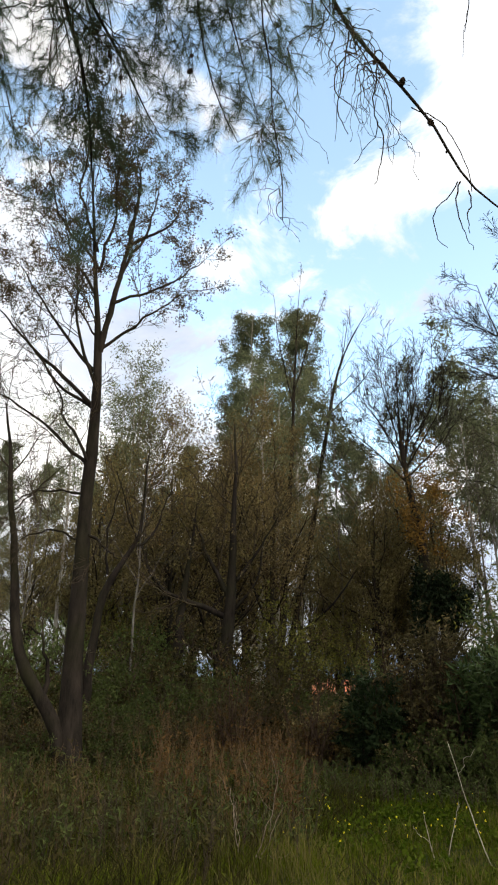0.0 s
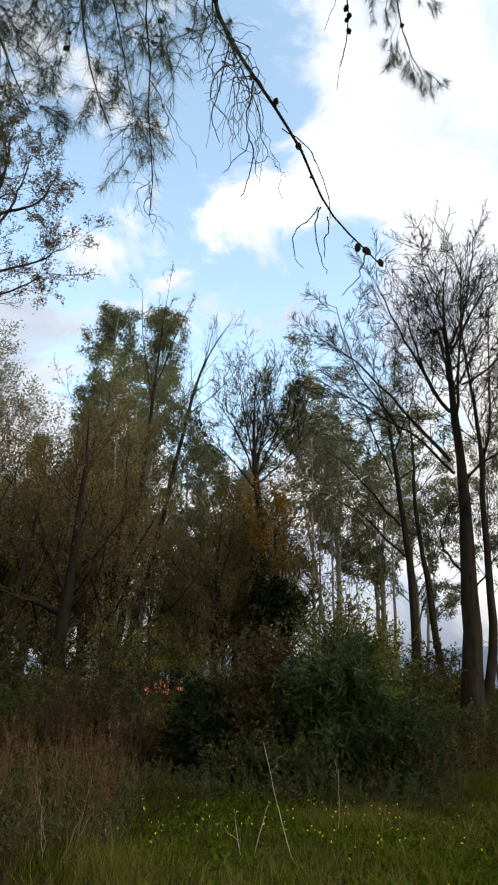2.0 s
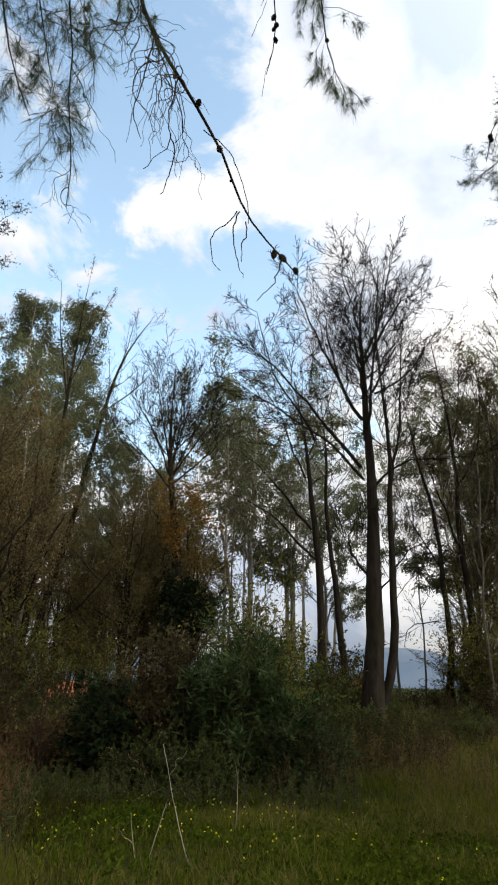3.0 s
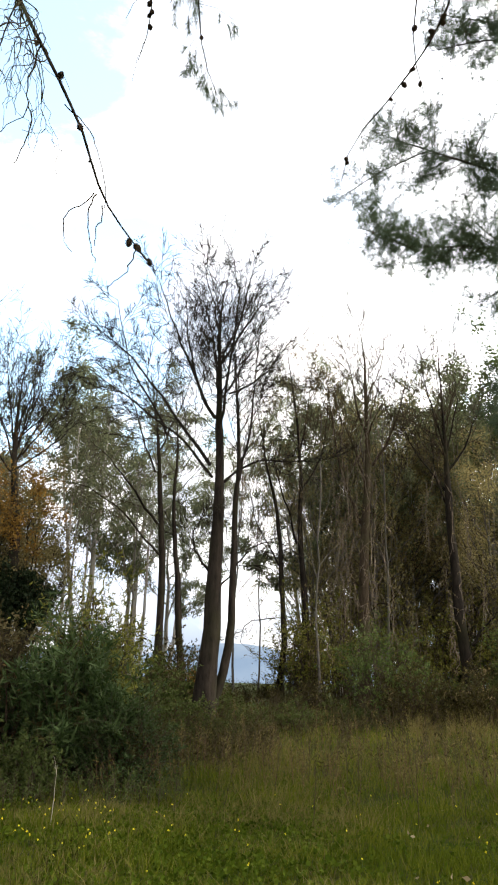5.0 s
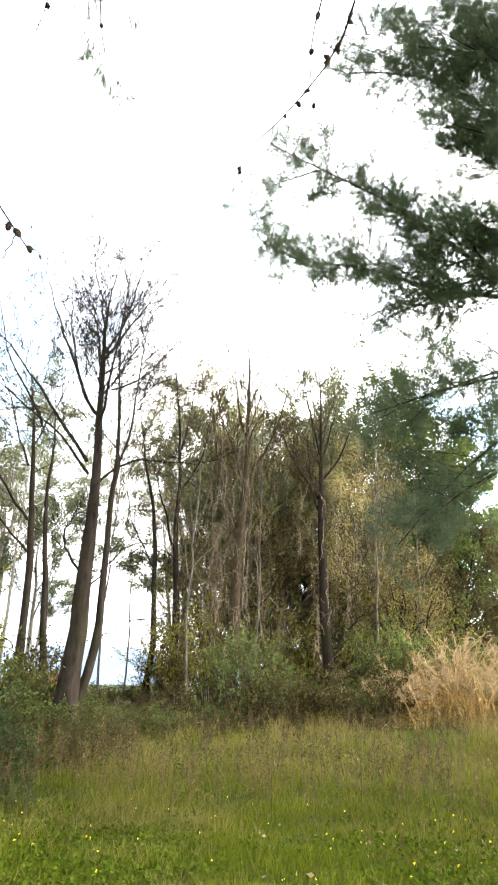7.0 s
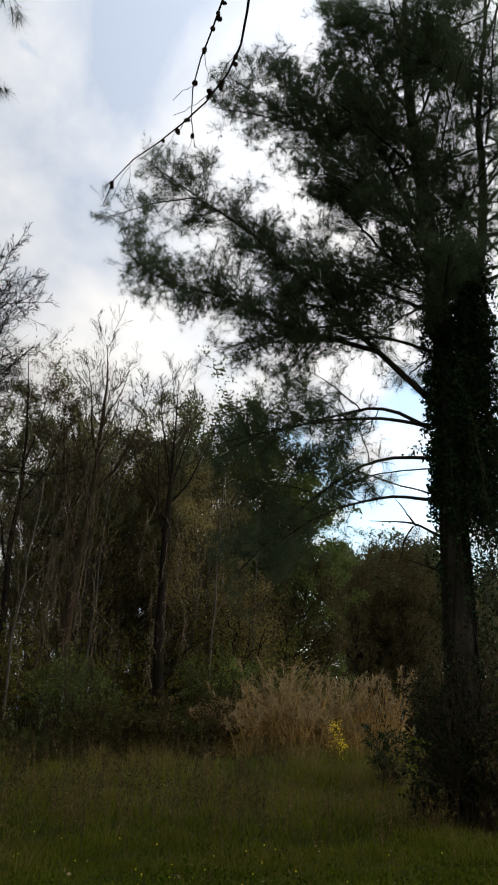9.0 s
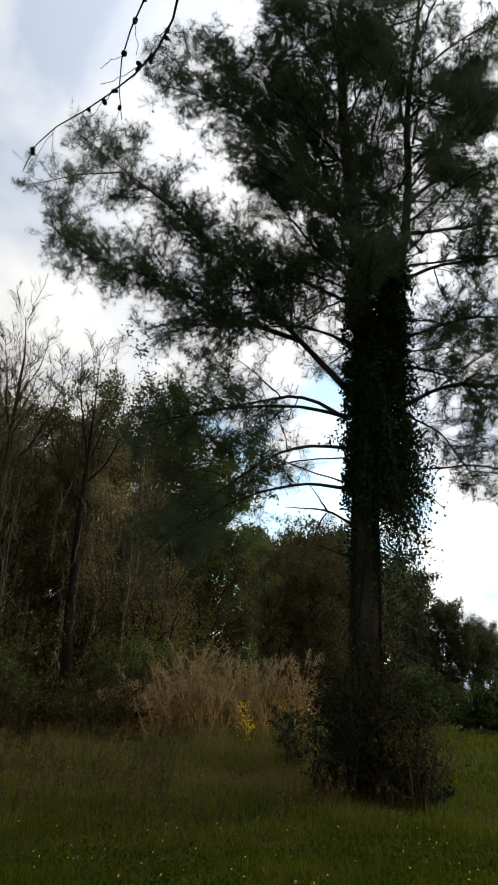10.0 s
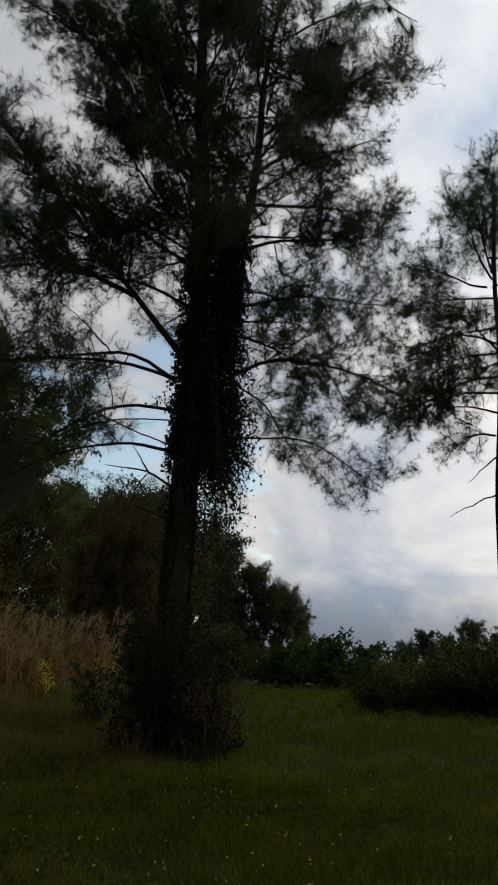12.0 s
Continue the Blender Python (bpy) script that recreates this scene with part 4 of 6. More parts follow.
    for n in range(12):
        a = rng.uniform(math.pi * 0.75, math.pi * 1.9)
        h = rng.uniform(8, 14)
        g = guide(0.1, h, 3.4 * math.cos(a), h + 0.5, 0.2, 3.4 * math.sin(a), 0.05, 12)
        pine_limb(root, g, 0.05, 0.25, 0.35, 4, w=0.012)


overhead_pine()


# ---------------------------------------------------------------- trees drawn limb by limb
def drawn_tree(name, az, r, label, stems, limbs, n2=12, l2=0.42, n3=8, l3=0.42, n4=5, l4=0.45, up=0.1, leaf=None, leaf_from=0.0, bark=None, twig=None, angle=45, category="tree", fine=0.6, curl=0.08):
    """stems: lists of (u, h, radius); limbs: ([(u, h), ...], depth at the end, radius). Heights from the meadow's level."""
    x, y, z = spot(az, r)
    root = thing(name, x, y, z, -az, label, category)
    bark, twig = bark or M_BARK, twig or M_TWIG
    A, AR = [], []
    for s in stems:
        p = line([(u, 0.0, h - z) for u, h, _ in s], 18, 0.016)
        p[0, 2] = min(p[0, 2], -0.15) if s[0][1] < 1.2 else p[0, 2]
        t = np.r_[0, np.cumsum(np.hypot(np.diff([q[0] for q in s]), np.diff([q[1] for q in s])))]
        t = t / t[-1]
        rr = np.interp(np.linspace(0, 1, 18), t, [q for *_, q in s]) * rng.uniform(0.92, 1.08, 18)
        part("trunk", [tubes(p[None], rr[None], 10)], bark, root)
        A.append(line(p[5:], 12))
        AR.append(np.interp(np.linspace(5 / 17, 1, 12), np.linspace(0, 1, 18), rr))
    for pts, d1, q in limbs:
        p = bent([(u, h - z) for u, h in pts], 0, d1, 12, 0.03)
        rr = tapered(1, q, 0.008, 12)[0]
        part("limb", [tubes(p[None], rr[None], 7)], bark, root)
        A.append(p)
        AR.append(rr)
    P2, R2 = [], []
    for n, (p, q) in enumerate(zip(A, AR)):
        low = 0.5 if n < len(stems) else 0.15
        size = float(np.linalg.norm(np.diff(p, axis=0), axis=1).sum())
        p2, r2 = sprout(p[None], q[None], max(3, int(n2 * size / 4 * (1.15 - low))), (low, 1.0), (angle, 12), l2 * (0.45 + 0.55 * 4 / size), 9, up, curl, 0.34, 0.4, lambda s: 1.15 - 0.55 * s, least=0.010 * fine)
        P2.append(p2), R2.append(r2)
    P2, R2 = np.concatenate(P2), np.concatenate(R2)
    P3, R3 = sprout(P2, R2, n3, (0.15, 1.0), (44, 13), l3, 5, up * 0.7, curl, 0.6, 0.6, least=0.0088 * fine)
    P4, R4 = sprout(P3, R3, n4, (0.2, 1.0), (42, 13), l4, 3, up * 0.6, curl, 0.8, 0.7, least=0.0068 * fine)
    part("crown", [tubes(P2, R2, 4), tubes(P3, R3, 3), tubes(P4, R4, 3)], twig, root)
    if leaf:
        m, n, l, w, droop = leaf
        keep = P4[P4[:, 0, 2] > leaf_from]
        part("foliage", [leaves(keep, n, l, w, 0.9, droop, (0.15, 1.0), 0.04)], m, root, shade_smooth=False)
    return root


# leaning alder with a second stem
drawn_tree("alder_tree", -15.3, 11.0, "tall half-bare alder with dark leaning trunk and sparse leaves",
           [[(0.07, -0.20, 0.240), (0.00, 0.35, 0.205), (-0.06, 0.85, 0.180), (-0.02, 1.44, 0.160), (-0.01, 2.28, 0.145), (-0.06, 3.40, 0.125), (-0.08, 4.60, 0.105), (-0.08, 6.17, 0.085), (-0.08, 7.02, 0.070), (-0.25, 7.61, 0.050), (-0.25, 8.28, 0.040), (-0.42, 9.47, 0.028), (-0.51, 10.91, 0.012)],
            [(-0.08, 6.93, 0.060), (0.08, 7.86, 0.050), (0.17, 8.37, 0.045), (0.34, 10.15, 0.028), (0.42, 11.16, 0.012)],
            [(-0.04, 0.50, 0.120), (-0.20, 0.90, 0.115), (-0.41, 1.19, 0.105), (-0.75, 1.54, 0.095), (-0.93, 2.04, 0.085), (-1.00, 2.80, 0.070), (-1.15, 3.92, 0.050), (-1.27, 4.50, 0.040), (-1.50, 5.80, 0.012)]],
           [([(0.00, 7.02), (0.51, 7.61), (1.27, 8.12)], -0.3, 0.032), ([(0.08, 7.95), (0.68, 8.54), (1.78, 9.38)], 0.4, 0.032), ([(0.25, 9.22), (0.93, 9.81), (1.35, 10.74)], 0.2, 0.032), ([(-0.08, 6.55), (-0.93, 7.61), (-1.61, 8.62)], 0.3, 0.036),
            ([(-0.08, 5.92), (-0.85, 6.51), (-1.95, 7.52)], -0.4, 0.041), ([(-0.08, 5.85), (-0.68, 6.34), (-1.69, 7.69)], 0.5, 0.032), ([(-0.08, 4.85), (-0.59, 5.83), (-0.85, 6.42)], -0.2, 0.032), ([(-0.08, 4.80), (-1.02, 5.58), (-2.03, 6.25)], 0.2, 0.036),
            ([(-0.08, 4.39), (-0.68, 4.48), (-1.27, 4.05)], 0.3, 0.023), ([(-0.25, 8.12), (-0.76, 9.05), (-1.02, 10.23)], 0.5, 0.032),
            ([(-0.25, 8.54), (-0.08, 9.55), (-0.08, 10.91)], -0.5, 0.032), ([(-0.08, 6.25), (-0.36, 6.75), (-0.59, 7.95), (-0.51, 9.30)], -0.4, 0.032), ([(-0.08, 3.63), (-0.59, 3.80), (-1.02, 3.46)], -0.4, 0.020), ([(0.21, 8.62), (0.76, 10.06), (0.85, 11.25)], 0.6, 0.032), ([(-0.41, 1.25), (-0.35, 1.56), (-0.41, 2.01), (-0.55, 2.27), (-0.75, 2.26)], 0.1, 0.045), ([(0.0, 3.65), (0.25, 3.4), (0.5, 3.3)], -0.2, 0.03), ([(-0.3, 9.0), (-0.7, 10.1), (-0.5, 11.6)], -0.6, 0.03), ([(0.2, 9.4), (0.35, 10.4), (0.2, 11.8)], 0.5, 0.03), ([(-0.25, 8.6), (-1.1, 9.6), (-1.3, 10.6)], -0.3, 0.03)],
           9, 0.40, 8, 0.42, 5, 0.45, 0.1, (L_ALDER, 9, 0.042, 0.028, 0.4), 7.4, fine=0.5)

# a crooked stem behind the alder
drawn_tree("crooked_tree", -15.3, 14.0, "dark crooked bare tree behind the alder",
           [[(0.2, 0.2, 0.12), (0.24, 0.9, 0.11), (0.25, 2.07, 0.095), (0.33, 2.9, 0.08), (0.42, 3.47, 0.07), (0.76, 3.71, 0.06), (1.04, 4.1, 0.05), (1.08, 4.72, 0.035), (1.15, 6.2, 0.01)]],
           [([(1.04, 4.1), (1.5, 4.6), (1.7, 5.4)], 0.3, 0.03), ([(0.5, 3.5), (0.4, 4.3), (0.6, 5.4)], -0.3, 0.03)],
           8, 0.40, 6, 0.42, 4, 0.45, 0.1, (L_ORANGE, 1, 0.05, 0.03, 0.4), 2.0)

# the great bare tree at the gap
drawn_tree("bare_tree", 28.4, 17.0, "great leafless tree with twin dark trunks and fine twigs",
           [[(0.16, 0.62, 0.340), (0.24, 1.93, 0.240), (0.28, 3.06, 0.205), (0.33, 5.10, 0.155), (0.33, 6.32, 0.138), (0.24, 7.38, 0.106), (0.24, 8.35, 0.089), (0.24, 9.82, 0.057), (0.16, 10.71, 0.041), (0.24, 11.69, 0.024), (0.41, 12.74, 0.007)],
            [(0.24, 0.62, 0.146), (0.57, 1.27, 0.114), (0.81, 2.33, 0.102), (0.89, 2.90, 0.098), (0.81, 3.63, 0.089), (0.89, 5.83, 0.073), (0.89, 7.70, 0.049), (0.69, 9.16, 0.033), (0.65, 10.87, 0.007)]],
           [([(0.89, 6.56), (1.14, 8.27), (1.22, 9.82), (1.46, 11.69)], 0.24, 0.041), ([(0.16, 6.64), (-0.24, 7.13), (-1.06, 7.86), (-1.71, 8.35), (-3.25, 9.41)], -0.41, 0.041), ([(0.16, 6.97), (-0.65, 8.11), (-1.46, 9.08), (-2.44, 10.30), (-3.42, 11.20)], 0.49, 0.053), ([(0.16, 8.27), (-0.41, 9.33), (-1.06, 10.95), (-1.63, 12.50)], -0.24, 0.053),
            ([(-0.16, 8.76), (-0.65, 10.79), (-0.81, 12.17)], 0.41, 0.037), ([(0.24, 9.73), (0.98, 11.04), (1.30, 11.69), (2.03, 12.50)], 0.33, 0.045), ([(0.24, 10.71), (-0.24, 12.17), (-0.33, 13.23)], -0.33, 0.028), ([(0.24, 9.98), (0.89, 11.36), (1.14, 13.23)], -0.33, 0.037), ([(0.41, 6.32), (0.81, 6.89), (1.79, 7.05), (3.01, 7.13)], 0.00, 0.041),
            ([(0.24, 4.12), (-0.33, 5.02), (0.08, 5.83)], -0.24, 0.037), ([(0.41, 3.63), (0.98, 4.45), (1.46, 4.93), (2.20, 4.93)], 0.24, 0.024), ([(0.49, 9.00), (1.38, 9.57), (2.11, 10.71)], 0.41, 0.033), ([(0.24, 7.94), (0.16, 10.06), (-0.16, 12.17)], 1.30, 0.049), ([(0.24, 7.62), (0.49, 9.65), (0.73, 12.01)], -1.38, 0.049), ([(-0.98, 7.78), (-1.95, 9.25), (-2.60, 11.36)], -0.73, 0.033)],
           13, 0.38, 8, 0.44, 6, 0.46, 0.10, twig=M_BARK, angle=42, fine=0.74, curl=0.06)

# slim stems beside it
drawn_tree("slim_tree", 25.3, 20.6, "slim dark-stemmed tree with thin drooping foliage",
           [[(-0.1, 0.6, 0.14), (-0.1, 3.4, 0.11), (-0.2, 5.0, 0.10), (-0.4, 6.8, 0.08), (-0.5, 8.6, 0.05), (-0.9, 11.2, 0.01)], [(0.8, 0.6, 0.12), (0.5, 2.6, 0.10), (0.4, 4.2, 0.09), (0.1, 6.2, 0.06), (0.2, 8.2, 0.04), (0.0, 10.2, 0.01)]],
           [([(-0.3, 6.1), (-1.3, 7.5), (-2.7, 8.8)], 0.2, 0.045), ([(-0.2, 5.2), (-1.8, 6.8), (-3.1, 7.2)], -0.4, 0.04), ([(-0.5, 7.7), (-1.3, 9.8), (-1.9, 11.0)], 0.3, 0.035), ([(-0.5, 8.3), (0.4, 10.6), (0.6, 11.9)], 0.2, 0.03)],
           10, 0.42, 7, 0.42, 4, 0.45, 0.0, (L_GUM, 2, 0.11, 0.022, 0.7), 4.0)
drawn_tree("slim_tree", 35.0, 23.6, "pair of slender half-bare trunks with small leaves at the gap",
           [[(-0.2, 0.8, 0.12), (0.1, 2.6, 0.10), (-0.1, 5.4, 0.08), (-0.3, 7.5, 0.06), (-0.7, 9.1, 0.04), (-1.1, 12.0, 0.008)], [(0.7, 0.8, 0.14), (0.8, 3.5, 0.115), (0.6, 6.5, 0.09), (0.7, 8.5, 0.07), (0.5, 11.0, 0.04), (0.1, 14.0, 0.008)]],
           [([(0.5, 6.2), (-0.1, 7.9), (-0.5, 9.8)], 0.3, 0.045), ([(0.6, 9.6), (1.0, 11.7), (1.2, 13.8)], 0.2, 0.035), ([(-0.1, 5.4), (-1.0, 7.0), (-1.3, 8.6)], 0.2, 0.03), ([(-0.3, 3.6), (-1.1, 3.6), (-1.4, 2.8)], 0.0, 0.022), ([(0.7, 8.2), (1.5, 9.6), (1.7, 12.0)], -0.3, 0.035)],
           12, 0.42, 7, 0.42, 5, 0.45, 0.05, (L_BROWN, 2, 0.08, 0.035, 0.5), 2.5)

# vine-hung trees at the meadow's edge
def hanging_vines(name, az, r, label, low, high, wide, count, mat, lean=0.0):
    """A curtain of dry climbers hung over a tree."""
    x, y, z = spot(az, r)
    root = thing(name, x, y, z, -az, label, "vine")
    top = rng.uniform(low + 1.0, high, count)
    u = rng.normal(0, wide * 0.5, count) + lean * top
    d = rng.normal(0, wide * 0.45, count) - 0.2
    K = 12
    k = np.linspace(0, 1, K)
    end = np.maximum(rng.uniform(0.25, 0.9, count) * top - 0.6, low)
    P = np.stack([u[:, None] + rng.normal(0, 0.35, (count, 1)) * k, d[:, None] + rng.normal(0, 0.3, (count, 1)) * k, top[:, None] + (end - top)[:, None] * k], -1)
    w = np.cumsum(rng.normal(0, 0.06, P.shape), axis=1)
    P += w - w[:, :1]
    R = tapered(count, 0.011, 0.005, K)
    Q, q = sprout(P, R, 5, (0.1, 1), (45, 20), 0.22, 6, -0.35, 0.14, 0.8, 0.6, least=0.004)
    part("vines", [tubes(P, R, 3), tubes(Q, q, 3)], mat, root)
    part("foliage", [leaves(Q, 2, 0.07, 0.04, 0.8, 0.5)], L_BROWN, root, shade_smooth=False)


drawn_tree("vine_hung_tree", 40.6, 23.0, "leafless tree smothered in dry tan climbers",
           [[(0.3, 0.4, 0.24), (0.4, 3.5, 0.19), (0.6, 6.4, 0.15), (0.8, 8.4, 0.12), (0.8, 10.5, 0.08), (0.8, 13.1, 0.03), (0.6, 14.4, 0.008)]],
           [([(0.8, 9.7), (0.3, 11.0), (0.0, 13.7)], 0.2, 0.05), ([(0.9, 8.8), (1.7, 9.9), (2.1, 11.2), (2.4, 13.0)], -0.2, 0.05), ([(0.4, 6.7), (-0.2, 8.4), (-0.7, 12.3)], 0.2, 0.055), ([(0.8, 11.2), (1.3, 12.6), (1.5, 13.8)], 0.3, 0.035), ([(0.7, 8.0), (0.2, 9.6), (-0.4, 11.2)], -0.5, 0.04)],
           11, 0.34, 7, 0.40, 5, 0.42, 0.2, bark=M_TWIG, angle=38, fine=0.85)
hanging_vines("dry_climber", 41.4, 22.6, "dry tan climber hanging from a bare tree", 0.6, 10.6, 1.4, 46, M_TWIG_TAN)
drawn_tree("vine_hung_tree", 47.6, 22.9, "leafless tree with dark trunk and climbers round it",
           [[(0.9, 0.3, 0.23), (0.7, 2.2, 0.18), (0.6, 3.9, 0.16), (0.6, 6.3, 0.13), (0.6, 8.3, 0.10), (0.6, 9.8, 0.06), (0.6, 13.2, 0.008)]],
           [([(0.6, 9.4), (0.2, 10.7), (-0.1, 12.9)], 0.2, 0.045), ([(0.6, 6.9), (0.2, 8.1), (0.1, 10.2)], -0.3, 0.045), ([(0.6, 8.5), (1.3, 9.3), (1.9, 10.8)], 0.0, 0.045), ([(0.9, 2.8), (1.6, 3.8), (2.1, 4.1)], -0.3, 0.05), ([(0.6, 9.0), (1.1, 10.8), (1.2, 12.4)], 0.4, 0.035), ([(0.6, 7.6), (-0.4, 9.0), (-0.9, 10.6)], 0.3, 0.04)],
           11, 0.36, 7, 0.40, 5, 0.42, 0.18, angle=38, fine=0.85)
hanging_vines("dry_climber", 48.6, 22.4, "dry grey-brown climber hanging from a bare tree", 1.0, 7.6, 0.9, 14, M_TWIG_TAN)

# thin leaning tree in front of the gums
drawn_tree("leaning_tree", 1.3, 29.0, "thin pale leaning tree with a bare forked top",
           [[(-0.2, 0.5, 0.16), (0.1, 2.4, 0.14), (1.0, 6.6, 0.12), (1.7, 10.6, 0.10), (2.2, 13.4, 0.075), (2.6, 15.7, 0.045), (3.9, 18.0, 0.012)]],
           [([(2.2, 13.1), (3.6, 14.5), (4.6, 15.9)], 0.0, 0.035), ([(2.3, 14.2), (2.9, 16.2), (3.3, 18.6)], 0.3, 0.035)],
           5, 0.24, 5, 0.42, 4, 0.42, 0.2, angle=34)
drawn_tree("forked_tree", 1.0, 26.5, "dark upright tree with a thin bare crown",
           [[(-0.1, 0.4, 0.16), (0.1, 3.5, 0.14), (0.3, 6.8, 0.12), (0.5, 9.8, 0.09), (0.6, 12.9, 0.06), (0.8, 16.7, 0.02), (0.9, 18.0, 0.008)]],
           [([(0.4, 8.0), (0.0, 8.9), (-0.4, 10.2)], 0.0, 0.04), ([(0.6, 12.1), (-0.1, 15.6), (-0.3, 18.0)], 0.2, 0.035), ([(0.6, 13.1), (1.6, 16.7), (2.1, 17.9)], 0.2, 0.035), ([(0.3, 6.0), (-0.6, 7.4), (-0.9, 9.0)], 0.4, 0.035)],
           4, 0.22, 5, 0.42, 4, 0.42, 0.2, (L_OLIVE, 2, 0.07, 0.035, 0.5), 3.0, angle=34)

# tree with a bare fan of a top, orange leaves and black ivy
drawn_tree("ivy_clad_tree", 12.6, 24.6, "bare-topped tree with orange leaves and ivy-choked stem",
           [[(0.1, 0.4, 0.28), (0.1, 2.5, 0.24), (0.2, 5.3, 0.19), (-0.1, 7.4, 0.14), (-0.4, 9.1, 0.10), (-0.5, 10.5, 0.05), (-0.4, 13.4, 0.01)], [(0.4, 1.6, 0.15), (0.8, 2.7, 0.13), (1.4, 4.4, 0.08)]],
           [([(-0.4, 9.0), (-1.4, 11.3), (-2.1, 12.3)], 0.2, 0.04), ([(-0.4, 9.3), (-0.9, 11.9), (-1.1, 13.2)], -0.3, 0.04), ([(-0.3, 9.2), (0.4, 11.8), (0.4, 13.3)], 0.4, 0.04), ([(-0.2, 8.9), (1.1, 10.8), (1.3, 12.3)], -0.3, 0.04), ([(-0.2, 8.6), (1.2, 9.9), (2.1, 11.2)], 0.5, 0.04), ([(-0.4, 9.1), (-0.1, 11.5), (0.0, 13.4)], 1.0, 0.035), ([(-0.3, 8.4), (-1.5, 9.8), (-2.6, 10.9)], 0.4, 0.04), ([(-0.4, 9.6), (0.8, 11.2), (0.9, 12.8)], -0.9, 0.035)],
           11, 0.42, 7, 0.42, 5, 0.42, 0.18, twig=M_BARK, angle=34, fine=0.85)


def leaf_mass(name, az, r, h, sx, sz, label, mat, count, leaf_l, leaf_w, category="foliage", clumps=14):
    """A loose lump of shoots and leaves on a stem."""
    x, y, z = spot(az, r)
    root = thing(name, x, y, z, -az, label, category)
    c = rng.normal(0, 1, (clumps, 3)) * (sx * 0.5, sx * 0.5, sz * 0.5) + (0, 0, h)
    end = c[rng.integers(clumps, size=count)] + rng.normal(0, 0.22, (count, 3)) * (sx, sx, sz)
    foot = end * (0.55, 0.55, 1) + (0, 0, -0.2)
    k = np.linspace(0, 1, 5)[None, :, None]
    P = foot[:, None] * (1 - k) + end[:, None] * k
    part("shoot_spray", [tubes(P, tapered(count, 0.01, 0.004, 5), 3)], M_TWIG, root)
    part("foliage", [leaves(P, 16, leaf_l, leaf_w, 0.9, 0.3, (0.3, 1), 0.07)], mat, root, shade_smooth=False)


leaf_mass("ivy", 12.7, 24.2, 3.1, 0.5, 1.3, "black-green ivy lump round a tree stem", L_BLACK_IVY, 420, 0.10, 0.09, "ivy")
leaf_mass("ivy", 14.9, 24.2, 3.1, 0.62, 0.9, "black-green ivy lump on a broken stem", L_BLACK_IVY, 420, 0.10, 0.09, "ivy")
leaf_mass("autumn_climber", 13.2, 24.2, 6.4, 1.15, 1.8, "orange autumn leaves of a climber", L_ORANGE, 240, 0.09, 0.06, "climber")

# ---------------------------------------------------------------- gums
tall_shape = lambda s: 1.25 * np.clip(1.0 - s, 0, 1) ** 0.55 + 0.26
gum_shape = lambda s: 0.55 + 0.75 * np.sin(np.pi * np.clip((s - 0.25) / 0.8, 0, 1))
gum_tall = grown_tree("gum_tree", -1.3, 38, 23.2, 0.24, "tall gum tree with pale trunk and hanging grey-green leaves", "gum tree", "gums in the wood", 1, 0.26, 50, 48, 0.098, 0.22, 6, 0.46, 5, 0.45, -0.05,
                      (0, 0), 0.02, tall_shape, (L_GUM, 30, 0.18, 0.055, 0.9), M_BARK_PALE, M_BARK_GREY, loose=0.16)
gum_wide = grown_tree("gum_tree", 18.6, 30, 12.9, 0.2, "spreading gum tree with pale trunk and drooping leaves", "gum tree", "gums in the wood", 2, 0.34, 11, 52, 0.28, 0.3, 6, 0.36, 5, 0.36, -0.05,
                      (0.02, 0), 0.03, gum_shape, (L_GUM, 38, 0.18, 0.056, 0.9), M_BARK_PALE, M_BARK_GREY, loose=0.12)
gum_green = grown_tree("green_tree", 55.5, 30, 12.6, 0.22, "full green tree with dense small leaves", "tree", "green trees in the wood", 1, 0.12, 28, 58, 0.25, 0.3, 6, 0.45, 5, 0.42, 0.05,
                       (0, 0), 0.03, gum_shape, (L_GREEN, 30, 0.16, 0.09, 0.4), M_BARK_GREY, M_TWIG)
# brown-green leaves darkened further: the shade of backlit crowns is in the colour
wood_shade_toned = grown_tree("dark_tree", 59.2, 31, 9.6, 0.18, "full tree with dull brown-green leaves, backlit shade in their colour", "tree", "dark trees in the wood", 2, 0.10, 20, 50, 0.32, 0.3, 6, 0.44, 5, 0.45, 0.1,
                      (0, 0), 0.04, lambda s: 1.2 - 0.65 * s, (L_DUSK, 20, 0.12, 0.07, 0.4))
again(gum_tall, 2.8, 38, 0.99, 130)
again(gum_tall, 0.9, 41, 0.74, 200)
again(gum_tall, -3.2, 40, 0.82, 310)
for az, r, s, a in ((-12.5, 42, 0.70, 40), (-15.5, 46, 0.66, 200), (-6.6, 44, 0.74, 75), (-9.5, 48, 0.70, 300), (7.3, 40, 0.66, 160), (-18.5, 44, 0.66, 20), (-22, 40, 0.62, 90), (10.5, 46, 0.72, 250), (5.4, 47, 0.60, 10), (-3.8, 50, 0.76, 20)):
    again(gum_tall, az, r, s, a)
for az, r, s, a in ((22.4, 33, 1.0, 60), (25.5, 36, 0.85, 220), (37.0, 30, 0.85, 20), (39.4, 28, 0.88, 300), (43.0, 29, 0.90, 100), (46.6, 30, 0.86, 200), (9.0, 30, 0.9, 80), (50, 28, 0.8, 140)):
    again(gum_wide, az, r, s, a)
for az, r, s, a in ((52.2, 30, 0.92, 60), (58.2, 31, 0.90, 130), (59.7, 33, 0.84, 210), (49.5, 33, 0.95, 20), (61.4, 36, 0.72, 300), (45, 34, 0.94, 110), (41.5, 33, 0.90, 240)):
    again(gum_green, az, r, s, a)

